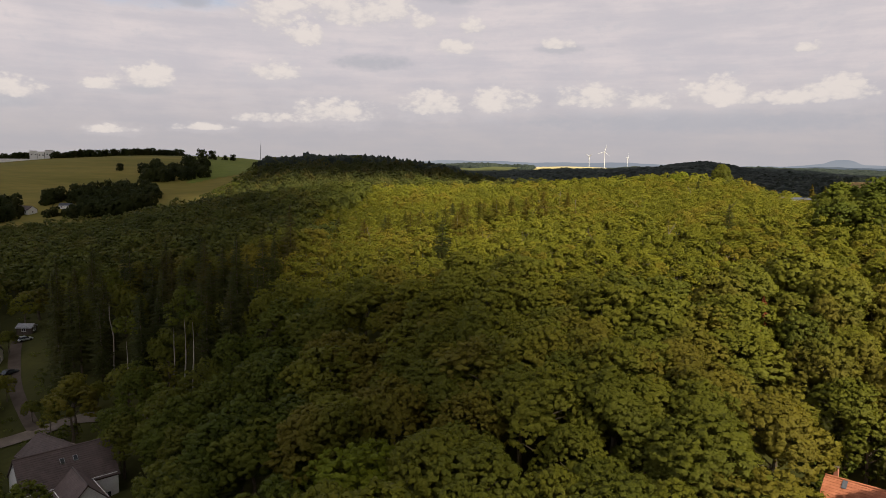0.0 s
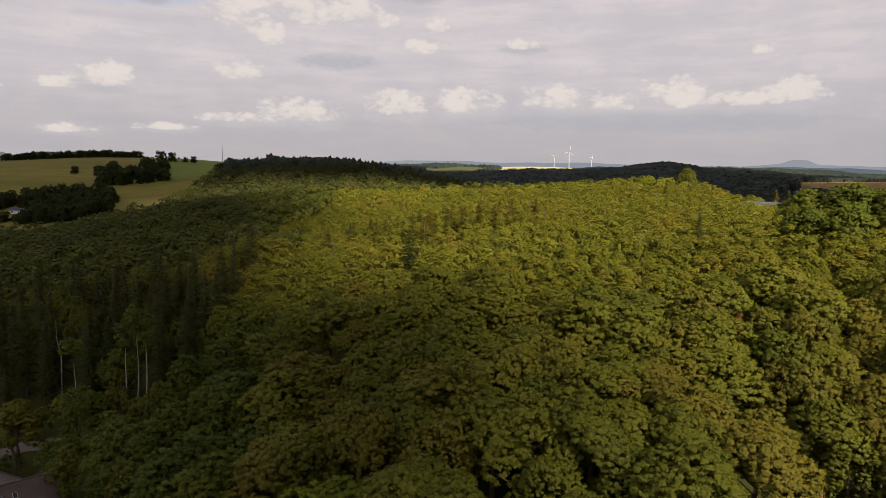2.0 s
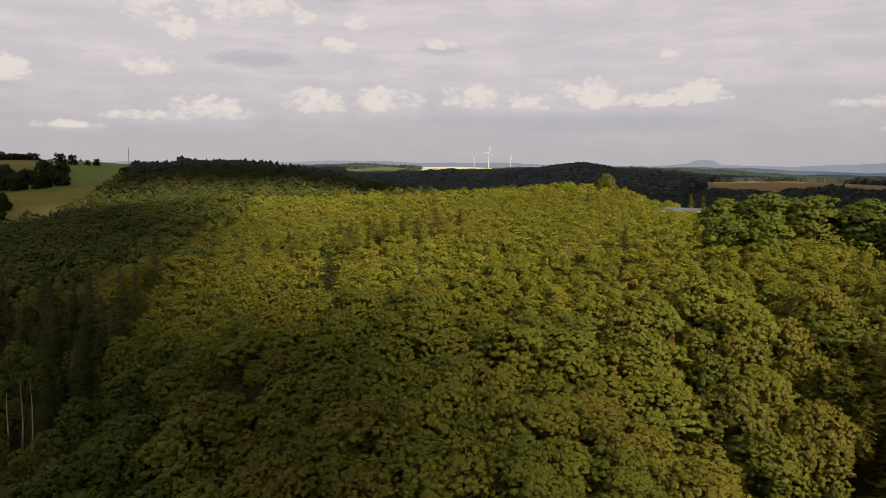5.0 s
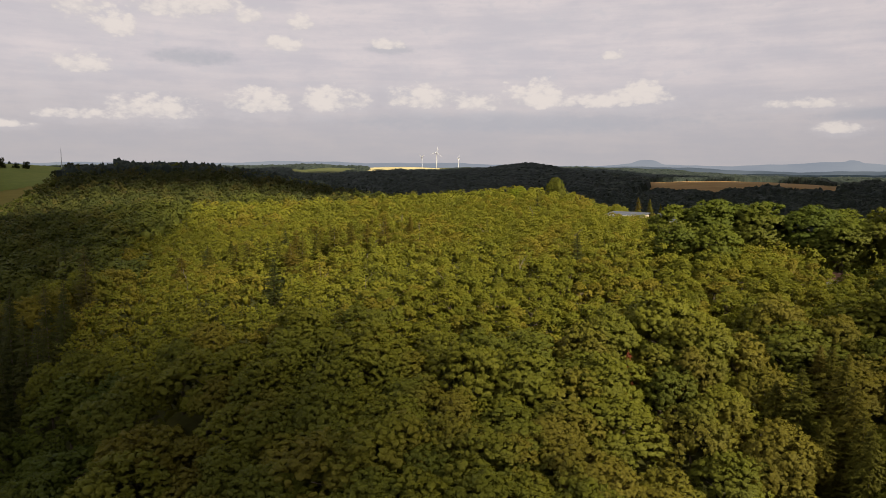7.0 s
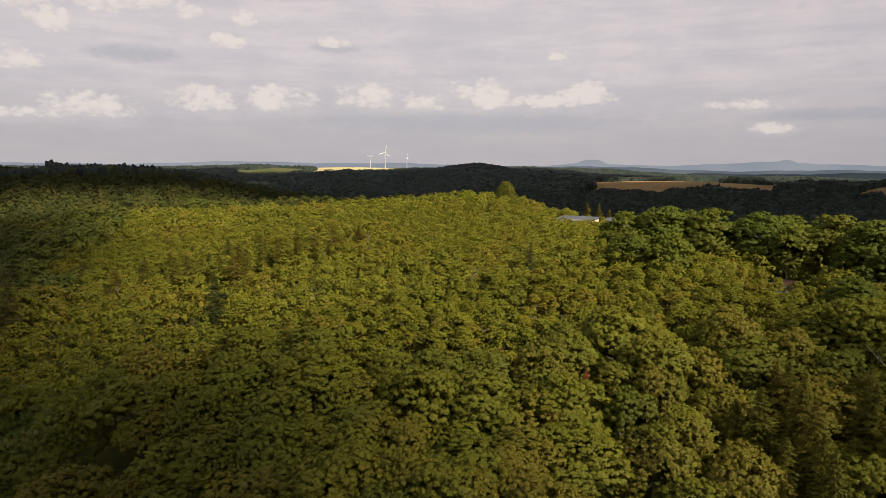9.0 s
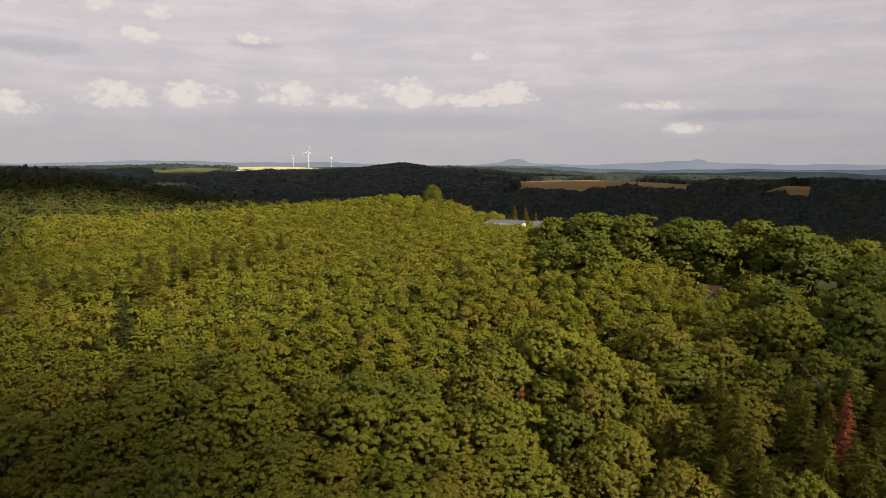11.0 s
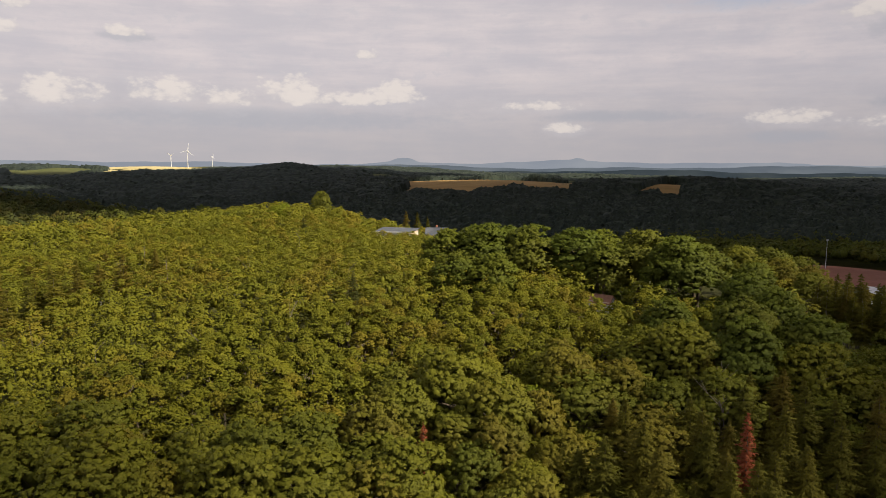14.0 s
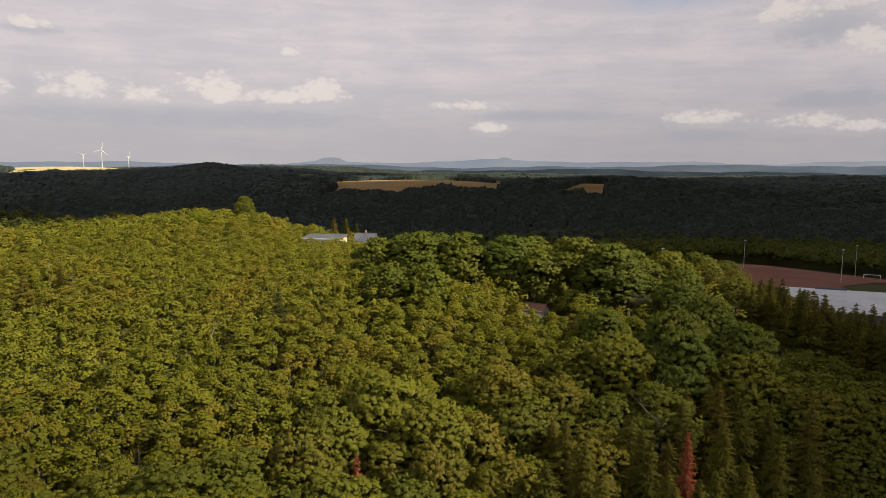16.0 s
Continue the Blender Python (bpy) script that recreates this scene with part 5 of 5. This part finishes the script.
def lamp_post(x, y, h):
    p = thing("floodlight_mast", at(x, y), "slim grey floodlight mast beside the clay pitch", "floodlight mast", "masts round the pitch")
    part("pole", rod(bmesh.new(), (0, 0, -0.5), (0, 0, h), 0.16, 0.09, 8), METAL, p)
    head = part("crossbar", block(-0.9, -0.08, h - 0.15, 0.9, 0.08, h), METAL, p)
    for s in (-0.6, 0.6):
        part("floodlight", block(s - 0.25, -0.35, h - 0.5, s + 0.25, 0.1, h - 0.12, bevel=0.04), METAL, head)
    return p


for x, y, h in ((357, 217, 15), (330, 160, 15), (398, 178, 17), (292, 224, 14)):
    lamp_post(x, y, h)
goal = thing("football_goal", at(404, 172, -65), "white football goal on the clay pitch", "goal")
for s in (-3.66, 3.66):
    part("goal_post", rod(bmesh.new(), (s, 0, 0), (s, 0, 2.5), 0.08, 0.08, 8), WHITE_STEEL, goal)
    part("net_stay", rod(bmesh.new(), (s, 0, 2.4), (s, 1.6, 0), 0.04, 0.04, 6), WHITE_STEEL, goal)
part("crossbar", rod(bmesh.new(), (-3.74, 0, 2.5), (3.74, 0, 2.5), 0.08, 0.08, 8), WHITE_STEEL, goal)


def car(m, label, paint, length=4.4, width=1.8, height=1.45):
    """A parked car: lower body, glazed cabin with a roof, four wheels."""
    c = thing("car", m, label, "car", "cars by the house")
    part("body", block(-length / 2, -width / 2, 0.3, length / 2, width / 2, 0.58 * height, bevel=0.14), paint, c)
    bm = bmesh.new()
    low = [bm.verts.new((x, y, 0.57 * height)) for x, y in ((-0.40 * length, -0.46 * width), (0.24 * length, -0.46 * width), (0.24 * length, 0.46 * width), (-0.40 * length, 0.46 * width))]
    top = [bm.verts.new((x, y, height - 0.05)) for x, y in ((-0.30 * length, -0.38 * width), (0.09 * length, -0.38 * width), (0.09 * length, 0.38 * width), (-0.30 * length, 0.38 * width))]
    bm.faces.new(top)
    for i in range(4):
        bm.faces.new((low[i], low[(i + 1) % 4], top[(i + 1) % 4], top[i]))
    part("window", bm, DARK_GLASS, c)
    part("roof", block(-0.30 * length, -0.38 * width, height - 0.06, 0.09 * length, 0.38 * width, height, bevel=0.03), paint, c)
    for x in (-0.31 * length, 0.31 * length):
        for y in (-width / 2 + 0.05, width / 2 - 0.05):
            part("wheel", rod(bmesh.new(), (x, y - 0.1, 0.32), (x, y + 0.1, 0.32), 0.32, 0.32, 14), RUBBER, c)
    return c


car(at(-84.5, 135.5, 15, 0.1), "black car parked on the yard", BLACK_PAINT)
car(at(-82, 138.2, 20, 0.1), "black car parked beside another", BLACK_PAINT)
car(at(-80.5, 132.5, 22, 0.1), "white van parked beside the house", WHITE_STEEL, 5.4, 2.0, 2.2)
car(at(-112, 172, 70, 0.1), "black car parked by the drive", BLACK_PAINT)
car(at(-122, 195, 60, 0.1), "grey car parked by the shed", METAL)

# ---- roads ----
def road(name, label, points, width, mat):
    """A strip over the land along a bent line."""
    P = [Vector((x, y)) for x, y in points]
    line = []
    for i in range(len(P) - 1):
        a, b, c, d = P[max(i - 1, 0)], P[i], P[i + 1], P[min(i + 2, len(P) - 1)]
        for k in range(10):
            t = k / 10
            line.append(0.5 * (2 * b + (c - a) * t + (2 * a - 5 * b + 4 * c - d) * t * t + (3 * b - a - 3 * c + d) * t ** 3))
    line.append(P[-1])
    V = []
    for i, p in enumerate(line):
        q = (line[min(i + 1, len(line) - 1)] - line[max(i - 1, 0)]).normalized()
        for s in (-0.5, 0.5):
            e = p + Vector((-q.y, q.x)) * s * width
            V.append((e.x, e.y, float(land(e.x, e.y)) + 0.25))
    F = [(2 * i, 2 * i + 1, 2 * i + 3) for i in range(len(line) - 1)] + [(2 * i, 2 * i + 3, 2 * i + 2) for i in range(len(line) - 1)]
    return tagged(new(name, mesh_of(name, V, F, mat, True)), label, "road", kind="structure")


road("road", "pale gravel road bending past the house", ROAD, 4.5, GRAVEL)
road("drive", "narrow earth drive up the valley", DRIVE, 3.0, EARTH)
road("path", "pale footpath across the meadow", [polar(a, d) for a, d in ((-34, 760), (-31, 720), (-28, 690), (-26, 660), (-25.4, 640))], 4, GRAVEL)
road("path", "pale bend of track at the meadow's foot", [polar(a, d) for a, d in ((-27.5, 618), (-25.5, 610), (-24.3, 612), (-23.6, 630), (-23.9, 645))], 6, GRAVEL)


# ---- clouds added out of view, towards the sun, to shade the land ----
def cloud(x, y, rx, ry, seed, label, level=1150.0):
    """A broad unseen cumulus, added so that its shade falls about the place x, y."""
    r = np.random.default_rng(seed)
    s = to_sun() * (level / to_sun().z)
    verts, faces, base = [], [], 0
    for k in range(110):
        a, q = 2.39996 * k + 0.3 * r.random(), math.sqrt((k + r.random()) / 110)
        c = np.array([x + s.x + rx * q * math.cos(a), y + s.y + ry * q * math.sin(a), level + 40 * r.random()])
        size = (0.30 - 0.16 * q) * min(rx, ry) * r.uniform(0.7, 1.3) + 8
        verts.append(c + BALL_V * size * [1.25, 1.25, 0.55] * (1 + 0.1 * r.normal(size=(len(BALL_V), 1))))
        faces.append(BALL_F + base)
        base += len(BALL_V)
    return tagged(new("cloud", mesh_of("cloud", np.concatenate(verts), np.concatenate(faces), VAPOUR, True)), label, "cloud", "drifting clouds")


cloud(-212, 185, 162, 325, 1, "unseen broad cumulus cloud that shades the valley")
cloud(-43, 103, 64, 66, 2, "unseen small ragged cumulus cloud that shades the near slope")
cloud(-425, 790, 275, 350, 4, "unseen cumulus cloud that shades the meadow hill")
cloud(164, 70, 66, 45, 7, "unseen small torn cumulus cloud that shades the land past the slope")
cloud(378, 100, 165, 116, 5, "unseen small cumulus cloud that shades the sports hall")
cloud(1060, 610, 840, 540, 6, "unseen broad cumulus cloud that shades the eastern woods")
cloud(520, 2200, 620, 640, 8, "unseen cumulus cloud that shades the northern woods")
cloud(2150, 1250, 800, 620, 9, "unseen cumulus cloud that shades the eastern ridges")
cloud(500, 1050, 940, 540, 3, "unseen very broad cumulus cloud that shades the far woods")
cloud(-120, 2650, 720, 680, 10, "unseen cumulus cloud that shades the far northern fields")
cloud(1560, 2650, 680, 560, 11, "unseen cumulus cloud that shades the distant woods")
